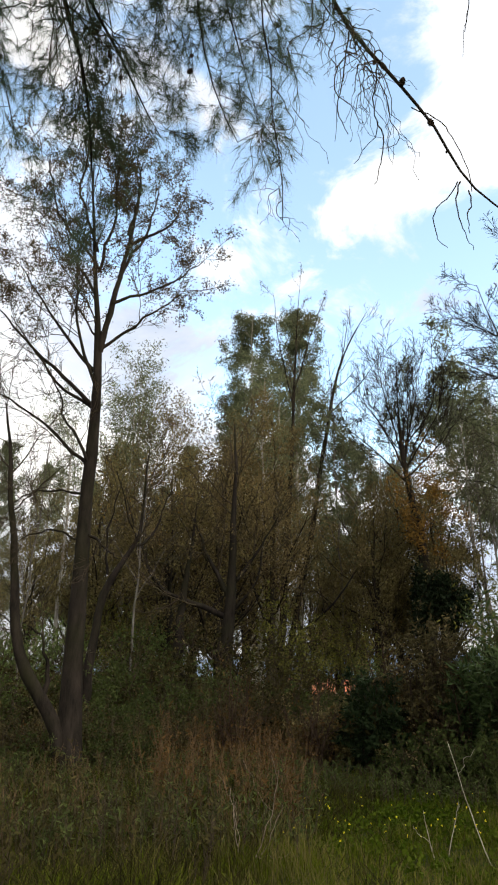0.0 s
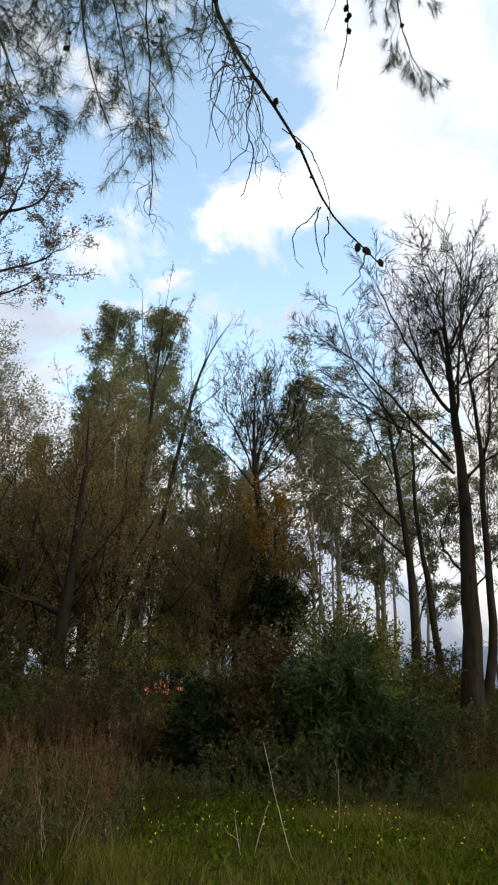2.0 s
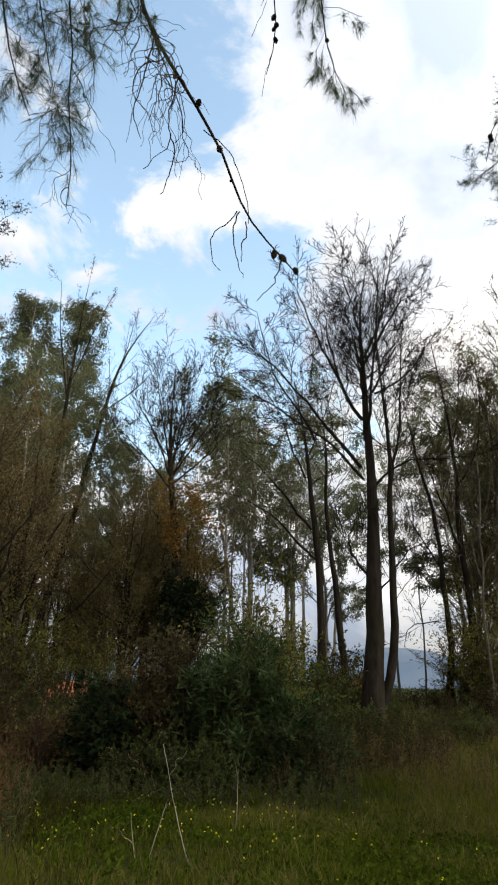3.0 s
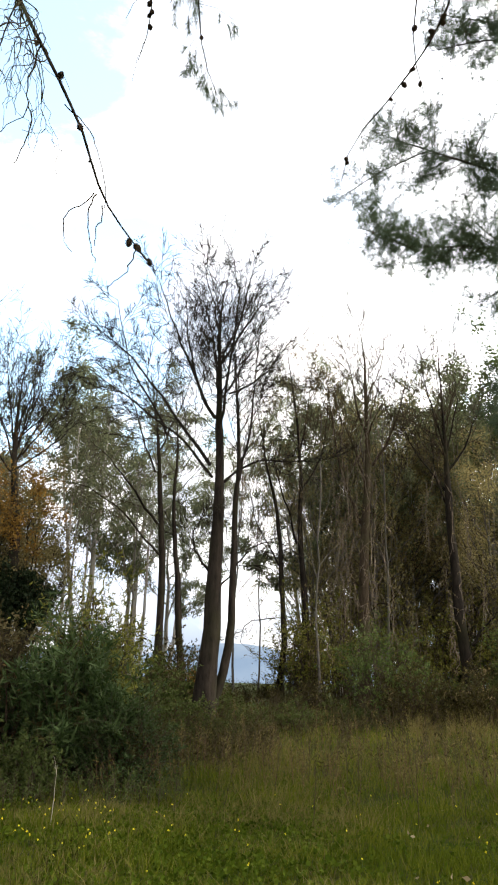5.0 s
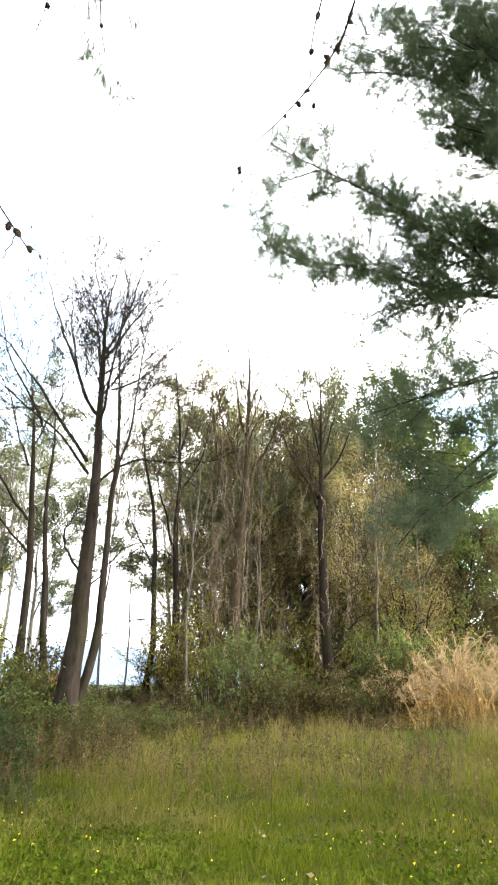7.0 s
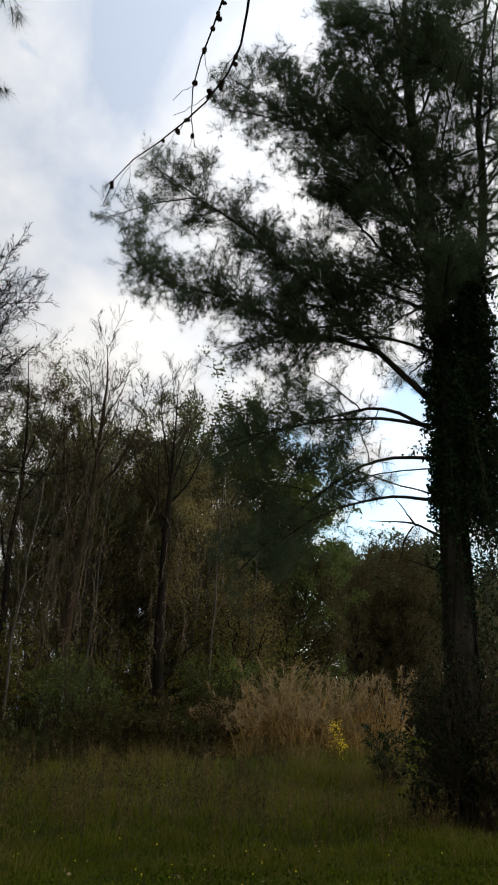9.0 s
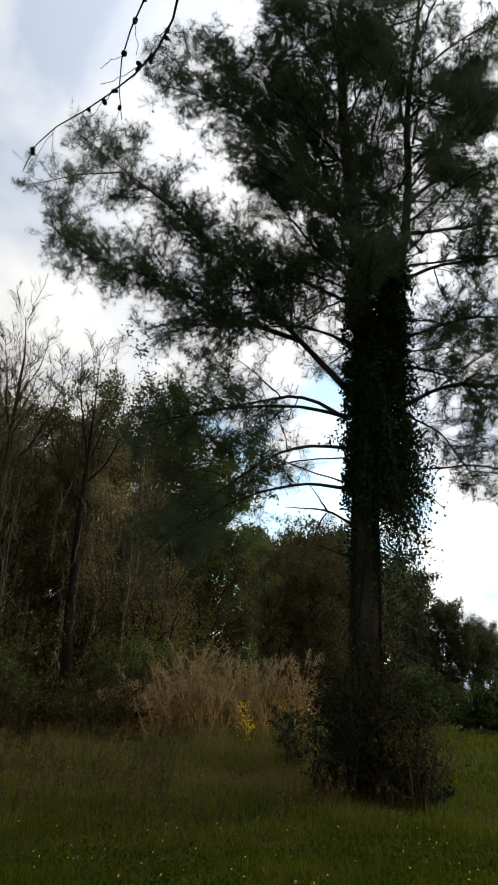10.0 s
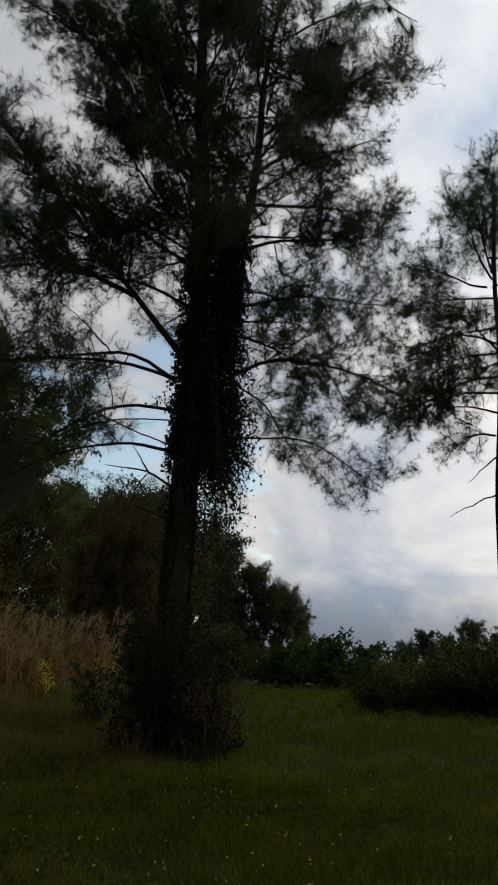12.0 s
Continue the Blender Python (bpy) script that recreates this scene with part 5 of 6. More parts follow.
# ---------------------------------------------------------------- brown trees of the wood
brown_a = grown_tree("brown_tree", -4.0, 23.5, 8.7, 0.17, "dense twiggy tree with withered brown leaves", "tree", "brown trees in the wood", 2, 0.12, 20, 46, 0.36, 0.3, 6, 0.42, 5, 0.45, 0.15,
                     (0.02, 0), 0.05, lambda s: 1.25 - 0.75 * s, (L_BROWN, 15, 0.09, 0.05, 0.4))
brown_b = grown_tree("brown_tree", -8.6, 22.5, 7.9, 0.15, "dense twiggy tree with olive-brown leaves", "tree", "brown trees in the wood", 3, 0.10, 14, 46, 0.36, 0.35, 6, 0.42, 5, 0.45, 0.2,
                     (-0.03, 0), 0.06, lambda s: 1.25 - 0.75 * s, (L_OLIVE, 15, 0.09, 0.05, 0.4))
tan_tree = grown_tree("tan_tree", 42.6, 25.6, 10.6, 0.16, "airy tree with yellowing tan leaves", "tree", "tan trees in the wood", 2, 0.14, 20, 44, 0.30, 0.3, 6, 0.44, 5, 0.45, 0.15,
                     (0.0, 0), 0.05, lambda s: 1.2 - 0.6 * s, (L_TAN, 12, 0.09, 0.05, 0.4), M_BARK_GREY, M_TWIG)
for az, r, s, a in ((0.2, 24.5, 0.97, 80), (-11.5, 25, 0.86, 140), (-6.2, 27, 1.02, 250), (-1.8, 29, 1.06, 300), (10.6, 27, 0.92, 60)):
    again(brown_a, az, r, s, a)
for az, r, s, a in ((3.2, 31, 0.85, 75), (5.6, 33, 0.8, 15), (7.4, 30, 0.8, 260), (-14.5, 24, 0.82, 40), (-19.5, 24, 0.72, 200), (13.4, 26, 0.90, 60), (9.0, 25, 0.82, 170), (55.5, 26, 0.8, 300)):
    again(brown_b, az, r, s, a)
for az, r, s, a in ((37.4, 27, 0.72, 20), (40.2, 28, 0.94, 130), (45.4, 26.5, 0.92, 90), (48.6, 27, 0.86, 40), (51.6, 26, 0.84, 240), (44.0, 31, 1.0, 300)):
    again(tan_tree, az, r, s, a)
for i, az in enumerate((-16, -12, -8, -4, 9.4, 12.6)):
    again((brown_a, brown_b)[i % 2], az, 31 + 2.5 * (i % 3), (0.92, 0.98)[i % 2], 73 * i)
for i, az in enumerate((43.2, 47.4, 51.0, 54.4, 57.2)):
    again((brown_b, wood_shade_toned)[i % 2 or i > 3], az, 30.5 + 2 * (i % 3), (0.95, 0.90)[i % 2], 59 * i)
# pale slender gum stems showing through
gum_slim = grown_tree("slim_gum", -12.3, 25.5, 12.5, 0.115, "slender gum with a pale smooth trunk", "gum tree", "pale stems in the wood", 1, 0.55, 14, 40, 0.16, 0.3, 5, 0.5, 4, 0.45, -0.05, (0.01, 0), 0.03, None, (L_GUM, 14, 0.14, 0.045, 0.8), M_BARK_PALE, M_BARK_GREY)
for i, (az, r, s) in enumerate(((-13.2, 26, 0.9), (-11.4, 27, 1.0), (-0.5, 24.8, 0.95), (0.6, 27.5, 1.05), (16.9, 28, 0.9), (44.6, 26.5, 0.8), (45.6, 27, 0.85), (18.4, 29, 0.8), (54.0, 27, 0.85), (-17, 24, 0.8), (23.4, 30, 0.85))):
    again(gum_slim, az, r, s, 97 * i)
# the old tree with bent limbs among them
drawn_tree("gnarled_tree", -3.4, 20.0, "old dark gnarled tree with bent limbs",
           [[(0.0, 0.3, 0.26), (0.01, 2.3, 0.19), (0.04, 3.2, 0.185), (0.09, 4.3, 0.13), (0.12, 5.6, 0.10), (0.17, 7.3, 0.06), (0.1, 9.2, 0.012)],
            [(-1.3, 0.3, 0.20), (-1.43, 2.2, 0.17), (-1.42, 3.1, 0.13), (-1.2, 4.6, 0.07), (-1.0, 6.5, 0.012)]],
           [([(-0.04, 3.2), (-0.5, 3.45), (-1.32, 3.62), (-2.1, 4.13), (-2.4, 4.6), (-2.5, 5.4)], 0.2, 0.10), ([(-0.1, 2.0), (-0.86, 2.26), (-1.4, 2.36)], -0.3, 0.06), ([(0.05, 3.3), (0.5, 3.7), (0.9, 4.4), (1.0, 5.6)], -0.3, 0.06), ([(0.1, 3.6), (-0.5, 4.8), (-1.3, 6.4)], 0.2, 0.09), ([(-1.8, 3.9), (-2.3, 4.6), (-2.6, 5.6)], 0.3, 0.06), ([(0.2, 4.2), (0.9, 5.2), (1.7, 6.6)], -0.2, 0.06)],
           9, 0.42, 7, 0.42, 5, 0.45, 0.2, (L_BROWN, 2, 0.08, 0.04, 0.4), 2.0)

bare_thin = grown_tree("bare_sapling", 38.0, 21.5, 9.5, 0.045, "slim leafless sapling at the edge of the wood", "tree", "saplings at the edge", 1, 0.35, 14, 32, 0.30, 0.3, 6, 0.42, 5, 0.42, 0.25, (0.02, 0), 0.03, bark=M_BARK_GREY)
for az, r, s, a in ((31.0, 26, 1.1, 30), (43.6, 24, 1.2, 90), (53.4, 23.5, 1.1, 60), (22.5, 25, 0.9, 120), (-19.6, 16, 0.72, 0), (-11.0, 19, 0.9, 50), (17.4, 27, 1.1, 80), (6.0, 28, 1.3, 140), (33.0, 30, 1.0, 220), (56.8, 25, 1.0, 300)):
    again(bare_thin, az, r, s, a)

# ---------------------------------------------------------------- undergrowth
shrub("oleander", 20.2, 11.8, 2.25, 0.95, "large dark bush with long narrow grey-green leaves", (L_OLEANDER, 9, 0.19, 0.030, -0.25), 46, 8, 5, fan=0.32, up=0.35, dry=L_WEED)
shrub("oleander", 17.0, 12.3, 1.9, 0.7, "dark bush with long narrow leaves", (L_OLEANDER, 8, 0.17, 0.030, -0.2), 30, 8, 5, fan=0.35, up=0.3, dry=L_BROWN)
shrub("bush", 13.2, 12.6, 2.2, 0.75, "dark leafy bush with reddish dry stems", (L_DUSK, 7, 0.10, 0.035, 0.1), 34, 8, 5, fan=0.4, up=0.2, dry=L_BROWN)
shrub("bush", 10.2, 12.9, 1.7, 0.6, "thin tangled bush with brown stems", (L_OLIVE, 6, 0.08, 0.03, 0.1), 26, 7, 5, fan=0.45, up=0.2, dry=L_RUST)
shrub("bush", 8.2, 12.3, 1.6, 0.6, "upright green bush with broad leaves", (L_DARK, 8, 0.12, 0.045, 0.1), 30, 8, 5, fan=0.35, up=0.25, dry=L_WEED)
shrub("bush", 5.0, 12.8, 1.1, 0.6, "low tangled bush with brown and green leaves", (L_OLIVE, 6, 0.08, 0.03, 0.1), 24, 7, 5, dry=L_BROWN)
shrub("bush", 19.8, 13.4, 3.2, 1.0, "yellow-green leafy bush behind a dark one", (L_YELLOW, 8, 0.10, 0.03, 0.1), 28, 7, 5, fan=0.4, up=0.2)
shrub("bush", 23.6, 11.4, 1.2, 0.7, "low grey-green bush with fine leaves", (L_OLEANDER, 9, 0.06, 0.022, 0.1), 34, 8, 5, dry=L_WEED)
shrub("bush", 16.0, 10.9, 0.8, 0.7, "low sprawling green bush in front of taller ones", (L_SHADE_GREEN, 7, 0.08, 0.03, 0.1), 26, 7, 5, dry=L_WEED)
shrub("bush", 11.5, 11.2, 0.75, 0.7, "low sprawling bush with dry stems", (L_SHADE_GREEN, 6, 0.07, 0.03, 0.1), 24, 7, 5, dry=L_BROWN)
for az, r, h in ((9.4, 12.5, 2.3), (14.8, 12.2, 2.5), (11.6, 12.8, 2.1), (17.6, 13.0, 2.7), (3.4, 12.2, 1.5), (-2.6, 12.4, 1.7)):
    shrub("bare_bush", az, r, h, 0.55, "tangle of thin reddish stems with few leaves", (L_RUST, 1, 0.06, 0.03, 0.2), 16, 5, 4, M_CONE, fan=0.4, up=0.15, group="bare tangles")
low_green = shrub("shrub", 26.0, 16.0, 1.25, 1.1, "low tangled green bush under the wood", (L_SHADE_GREEN, 8, 0.085, 0.035, 0.1), 24, 6, 4, group="undergrowth", dry=L_WEED)
low_brown = shrub("shrub", 27.0, 18.5, 1.2, 1.1, "low tangled brown bush under the wood", (L_WEED, 7, 0.07, 0.035, 0.1), 24, 6, 4, group="undergrowth", dry=L_BROWN)
low_rust = shrub("shrub", -4.0, 13.6, 1.05, 0.7, "rust-brown dry bush among brown weeds", (L_DUSK, 6, 0.07, 0.028, 0.1), 22, 6, 4, group="undergrowth", dry=L_RUST)
tall_green = shrub("shrub", 43.2, 19.6, 2.6, 1.15, "rounded green bush before the vine-hung trees", (L_GREEN, 8, 0.08, 0.035, 0.1), 34, 7, 4, group="undergrowth", dry=L_WEED)
tall_yellow = shrub("shrub", 37.6, 22.4, 3.2, 1.0, "tall yellow-green bush under the trees", (L_YELLOW, 7, 0.09, 0.04, 0.1), 30, 7, 4, group="undergrowth", dry=L_BROWN)
def scatter(ob, places):
    for i, (az, r, s) in enumerate(places):
        again(ob, az, r, s, 67 * i)


scatter(low_green, ((-15.6, 14.2, 0.9), (-11.6, 13.4, 0.8), (-8.4, 13.8, 1.0), (-13.2, 16.5, 1.3), (46.8, 19.6, 0.8), (51.2, 19.8, 0.9), (-2.5, 17, 1.1), (-9.5, 12.6, 0.6), (-7.0, 14.6, 1.0), (3.0, 15.0, 0.8), (36.5, 17.2, 0.6), (31.5, 19.0, 0.5), (33.6, 17.0, 0.55), (30.2, 18.6, 0.6), (26.2, 18.5, 1.0), (25.2, 15.0, 0.6), (26.6, 15.6, 0.5), (30.4, 15.4, 0.55), (31.8, 16.2, 0.5), (-13, 15.5, 1.2), (11.5, 15, 1.1), (17.0, 15.5, 1.1), (40.5, 17.8, 0.6), (23.8, 17, 1.4), (-17.5, 14.5, 1.1), (-18.3, 11.3, 0.6), (-12.4, 11.6, 0.7), (-9.4, 11.4, 0.5), (5.6, 13.6, 0.72)))
scatter(low_brown, ((24.4, 14.2, 0.5), (29.9, 14.6, 0.32), (32.6, 15.6, 0.4), (25.8, 14.4, 0.4), (34.6, 17.4, 0.4), (-8.5, 16, 1.2), (-1.0, 14.2, 0.9), (-20.5, 14, 1.2), (34.8, 20.0, 0.5), (38.5, 19.0, 0.8), (46.0, 18.6, 1.0), (49.5, 19.0, 1.1), (53, 20, 1.0), (-11, 18, 1.4), (6.0, 17, 0.7), (28.0, 19.0, 0.8), (21.5, 20, 1.5), (25.5, 20.5, 1.4), (-5.5, 18.5, 1.5), (1.0, 18.0, 1.3), (31.5, 21.5, 0.4), (29.8, 19.5, 0.55), (30.4, 27, 0.55), (31.6, 27.4, 0.5), (32.8, 27, 0.55), (34.0, 27.5, 0.5), (35.0, 27, 0.55)))
scatter(low_rust, ((-16.6, 12.6, 0.9), (-13.6, 12.4, 0.8), (-10.6, 12.0, 0.7), (-6.8, 12.4, 0.8), (-19.8, 12.0, 0.8), (-2.0, 13.6, 0.75), (0.8, 14.4, 0.7), (-0.5, 15.5, 0.9), (30.0, 19.0, 0.6), (-14.5, 17.0, 1.2)))
scatter(tall_green, ((50.2, 26, 1.0), (62.0, 30, 1.2), (54.5, 23, 1.1), (-22.5, 16.5, 0.9), (-18, 18.5, 1.0), (57.5, 25, 1.1), (9.0, 19, 0.6), (-9.5, 20.5, 1.0), (19.5, 21, 0.9)))
scatter(tall_yellow, ((46.0, 24.5, 1.0), (53.2, 25, 1.1), (35.6, 23.5, 0.8), (48.5, 25.5, 1.2), (40.0, 24.5, 1.2), (59.0, 26.5, 1.1), (1.6, 21.0, 0.9), (-12, 22, 0.9), (4.4, 25, 0.8), (7.0, 24, 0.75)))
leaf_mass("autumn_sprig", 29.2, 18.5, 0.6, 0.9, 1.2, "sprig of pale orange autumn leaves", L_ORANGE, 5, 0.10, 0.07, "shrub", 5)


# ---------------------------------------------------------------- reeds
def reed_bed(az, r, height, count, wide, label):
    x, y, z = spot(az, r)
    root = thing("reed_clump", x, y, z, -az, label, "reeds", "dry reeds")
    foot = rng.normal(0, wide * 0.45, (count, 2))
    K = 8
    k = np.linspace(0, 1, K)[None, :, None]
    h = height * np.where(rng.random(count) < 0.25, rng.uniform(1.0, 1.35, count), rng.uniform(0.4, 0.95, count))
    lean = rng.normal(0, 0.28, (count, 2)) * h[:, None]
    P = np.concatenate([foot[:, None] + lean[:, None] * k**1.6, (h[:, None, None] * k - 0.1)], -1)
    R = tapered(count, 0.011, 0.006, K)
    part("cane_stand", [tubes(P, R, 4)], M_CANE, root)
    part("foliage", [leaves(P, 7, 0.46, 0.028, 0.7, 0.5, (0.1, 0.95))], L_REED, root, shade_smooth=False)
    top = P[h > 0.75 * height][:, -3:]
    part("plume_mass", [leaves(top, 30, 0.16, 0.026, 0.3, 0.0, (0.35, 1.0), 0.025)], L_PLUME, root, "pale feathery plumes", shade_smooth=False)


for az, r, h, w in ((57.0, 22.5, 1.6, 0.9), (59.0, 23.0, 1.9, 0.9), (61.2, 22.6, 1.9, 0.9), (63.4, 23.4, 1.8, 0.9), (65.4, 23.0, 2.0, 0.8), (67.4, 23.4, 1.9, 0.8), (55.2, 21.6, 1.7, 0.9), (58.0, 21.4, 1.4, 0.9), (60.2, 21.0, 1.3, 0.9), (63.0, 21.6, 1.2, 0.9), (53.4, 21.0, 1.2, 0.9), (56.0, 20.4, 1.0, 0.9)):
    reed_bed(az, r, h * (0.8, 1.12, 0.95, 1.25, 0.85, 1.1)[int(az * 10) % 6] * (0.85 if az < 56 else 1.12), 62, w * 1.1, "clump of tall dry reeds with pale plumes")
leaf_mass("yellow_flowering_plant", 63.6, 20.6, 0.55, 0.35, 0.5, "plant covered in bright yellow flowers", L_PETAL, 22, 0.05, 0.04, "plant", 6)

# ---------------------------------------------------------------- distance
far_tree = grown_tree("far_tree", 76.4, 90, 15.5, 0.3, "dense dark rounded tree far across the fields", "tree", "far trees", 1, 0.10, 34, 58, 0.22, 0.3, 6, 0.42, 4, 0.42, 0.05,
                      (0, 0), 0.03, gum_shape, (L_FAR, 26, 0.36, 0.22, 0.5), M_BARK_GREY, M_TWIG, loose=0.34)
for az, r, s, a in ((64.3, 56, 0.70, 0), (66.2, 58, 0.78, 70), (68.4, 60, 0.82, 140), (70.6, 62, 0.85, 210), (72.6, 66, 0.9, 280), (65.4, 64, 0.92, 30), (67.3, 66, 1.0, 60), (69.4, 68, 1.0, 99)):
    again(wood_shade_toned if a % 4 == 0 else far_tree, az, r, s * (1.6 if a % 4 == 0 else 1.0), a)
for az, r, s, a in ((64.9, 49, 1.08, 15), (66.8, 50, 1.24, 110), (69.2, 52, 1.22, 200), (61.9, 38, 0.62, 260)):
    again(wood_shade_toned, az, r, s, a)
for az, r, s, a in ((74.4, 88, 1.12, 0), (78.0, 92, 0.80, 120), (79.6, 90, 0.66, 180), (81.0, 92, 0.64, 240), (82.1, 94, 0.58, 300), (82.8, 96, 0.46, 30), (75.2, 98, 1.1, 77)):
    again(far_tree, az, r, s, a)
for i in range(7):
    again(far_tree, 91.2 + 1.5 * i, 62 + 3 * (i % 3), (0.20, 0.25, 0.22, 0.27)[i % 4] + 0.012 * i, 47 * i)
for i, (az, r, s) in enumerate(((62.6, 44, 1.5), (64.8, 48, 1.7), (66.8, 50, 1.8), (68.8, 50, 1.7), (70.8, 52, 1.8), (73.0, 56, 1.9), (75.0, 60, 1.9), (77.0, 66, 2.0))):
    again((tall_green, low_brown)[i % 2], az, r, s * (1, 1.7)[i % 2], 41 * i)
citrus = shrub("orange_tree", 85.0, 46, 2.6, 1.35, "round dark green orange tree in an orchard row", (L_CITRUS, 8, 0.24, 0.13, 0.1), 22, 6, 4, bark=M_BARK_GREY, category="orange tree", group="orchard rows")
for row, r in enumerate((43, 52, 62)):
    for i in range(8):
        az = 76.5 + i * (4.6 if r < 50 else 2.6) + 0.9 * row
        if (row, i) != (0, 3):
            again(citrus, az, r + rng.uniform(-1, 1), rng.uniform(0.7, 1.1), rng.uniform(0, 360))
for i, (az, r, s, tall) in enumerate(((89.4, 25.0, 0.78, 0.78), (90.9, 25.6, 0.85, 0.9), (92.4, 26.0, 0.8, 0.8), (93.9, 26.4, 0.85, 0.84), (95.4, 26.0, 0.9, 0.9), (97.2, 25.6, 1.1, 0.95), (99.4, 25.5, 1.2, 0.9), (102, 25, 1.25, 0.9))):
    again((low_brown, tall_green)[i % 2], az, r, s * (1.7, 1.0)[i % 2], 51 * i, tall)
for i in range(5):
    again((low_green, low_brown)[i % 2], 89.4 + 3.1 * i, 24.4 + 0.5 * (i % 3), (0.7, 0.6)[i % 2], 77 * i)
for i in range(14):
    again(far_tree, 84 + i * 1.5, 190 + 30 * (i % 3), rng.uniform(0.3, 0.5), 47 * i)

# the next pine along the field's edge
def side_pine():
    az, r = 98.6, 15.5
    x, y, z = spot(az, r)
    root = thing("pine_tree", x, y, z, -az, "slender pine with clustered dark needles", "pine tree")
    stem = line([(0.1, 0, -0.2), (0.2, 0, 4.8), (0.5, 0, 8.0), (0.5, 0, 10.5), (0.7, 0, 12.5), (0.8, 0, 13.6)], 20, 0.01)
    part("trunk", [tubes(stem[None], flare(tapered(1, 0.15, 0.02, 20), 1.4), 10)], M_BARK_PINE, root)
    ends = []
    drawn = [([(0.5, 8.7), (0.1, 9.0), (-0.5, 9.2), (-1.1, 9.0), (-1.9, 9.1)], 0.3), ([(0.5, 9.1), (0.0, 9.0), (-0.6, 8.9)], -0.4), ([(0.5, 8.5), (-0.1, 8.6), (-1.2, 8.7)], 0.6), ([(0.4, 7.5), (-0.1, 7.6), (-0.8, 7.5), (-1.9, 7.3), (-2.6, 7.0)], -0.2), ([(0.5, 7.9), (-0.1, 8.0), (-0.7, 7.8), (-1.5, 7.5)], 0.4),
             ([(0.4, 7.0), (-0.1, 7.1), (-0.8, 7.1)], -0.5), ([(0.3, 6.5), (0.0, 6.6), (-0.6, 6.4)], 0.2), ([(0.5, 10.4), (0.2, 11.2), (0.1, 12.4), (0.0, 13.1)], 0.4), ([(0.4, 10.2), (0.0, 10.3), (-0.8, 10.8), (-1.4, 11.0)], -0.3), ([(0.5, 9.9), (-0.3, 10.2), (-1.6, 10.3)], 0.5), ([(0.5, 10.6), (0.7, 11.8), (0.8, 12.9)], -0.5)]
    for pts, d1 in drawn:
        _, P2, P3 = pine_limb(root, bent(pts, 0.0, d1, 12), 0.03, 0.3, 1.7)
        ends.append(P3)
    for n in range(24):
        h = 6.6 + 6.6 * n / 24
        a = 2.4 * n
        if math.cos(a) < -0.5:
            continue
        reach = np.interp(h, [6, 8, 11, 13.5], [1.6, 2.6, 2.4, 1.2]) * rng.uniform(0.7, 1.0)
        _, P2, P3 = pine_limb(root, guide(0.5, h, 0.5 + reach * math.cos(a), h + reach * rng.uniform(-0.1, 0.25), 0, reach * math.sin(a), 0.05, 12), 0.028, 0.15, 1.2)
        ends.append(P3)
    hang_cones(np.concatenate(ends), 30, root, 0.9)
    for h, u in ((5.2, -0.8), (6.0, -0.4)):
        P = guide(0.25, h, u, h - 0.6, 0, -0.2, 0.02, 8, 0.06)[None]
        part("dead_branch", [tubes(P, tapered(1, 0.02, 0.006, 8), 5)], M_BARK, root, "bare broken dead branch")


side_pine()


# ---------------------------------------------------------------- meadow
def blades(az0, az1, r0, r1, count, height, width, power=1.0, lean=0.35, clump=None):
    """Bent blades of grass scattered over a stretch of the meadow."""
    az = np.radians(rng.uniform(az0, az1, count))
    r = r0 + (r1 - r0) * rng.random(count) ** power
    x, y = r * np.sin(az), r * np.cos(az)
    if clump is not None:
        keep = clump(x, y)
        x, y, r = x[keep], y[keep], r[keep]
    n = len(x)
    o = np.stack([x, y, ground_z(x, y) - 0.01], -1)
    turf = np.sin(2.1 * x + 1.7 * np.sin(1.3 * y)) * np.cos(1.9 * y + 0.8 * np.sin(2.7 * x)) + 0.6 * np.sin(5.3 * x - 4.1 * y) * np.cos(4.7 * x + 5.9 * y)
    h = height * rng.uniform(0.45, 1.3, n) * np.clip(0.95 + 0.5 * turf, 0.35, 1.9)
    d = rng.normal(0, lean, (n, 2)) * h[:, None]
    a = rng.uniform(0, np.pi, n)
    w = np.stack([np.cos(a), np.sin(a), np.zeros(n)], -1) * (width * rng.uniform(0.7, 1.3, n))[:, None] * 0.5
    mid = o + np.concatenate([d * 0.4, (h * 0.62)[:, None]], -1)
    tip = o + np.concatenate([d, h[:, None]], -1)
    V = np.stack([o - w, mid + w * 0.8, tip, mid - w * 0.8], 1).reshape(-1, 3)
    return V, np.arange(len(V)).reshape(-1, 4)


def patchy(scale, level, seed):
    def pick(x, y):
        s = np.sin(x * scale + seed) * np.cos(y * scale * 1.2 + 2 * seed) + 0.6 * np.sin(x * scale * 2.3 - y * scale * 1.7 + seed) + 0.35 * np.sin(x * 5.1 * scale + y * 4.3 * scale)
        return s + rng.normal(0, 0.45, len(x)) > level
    return pick


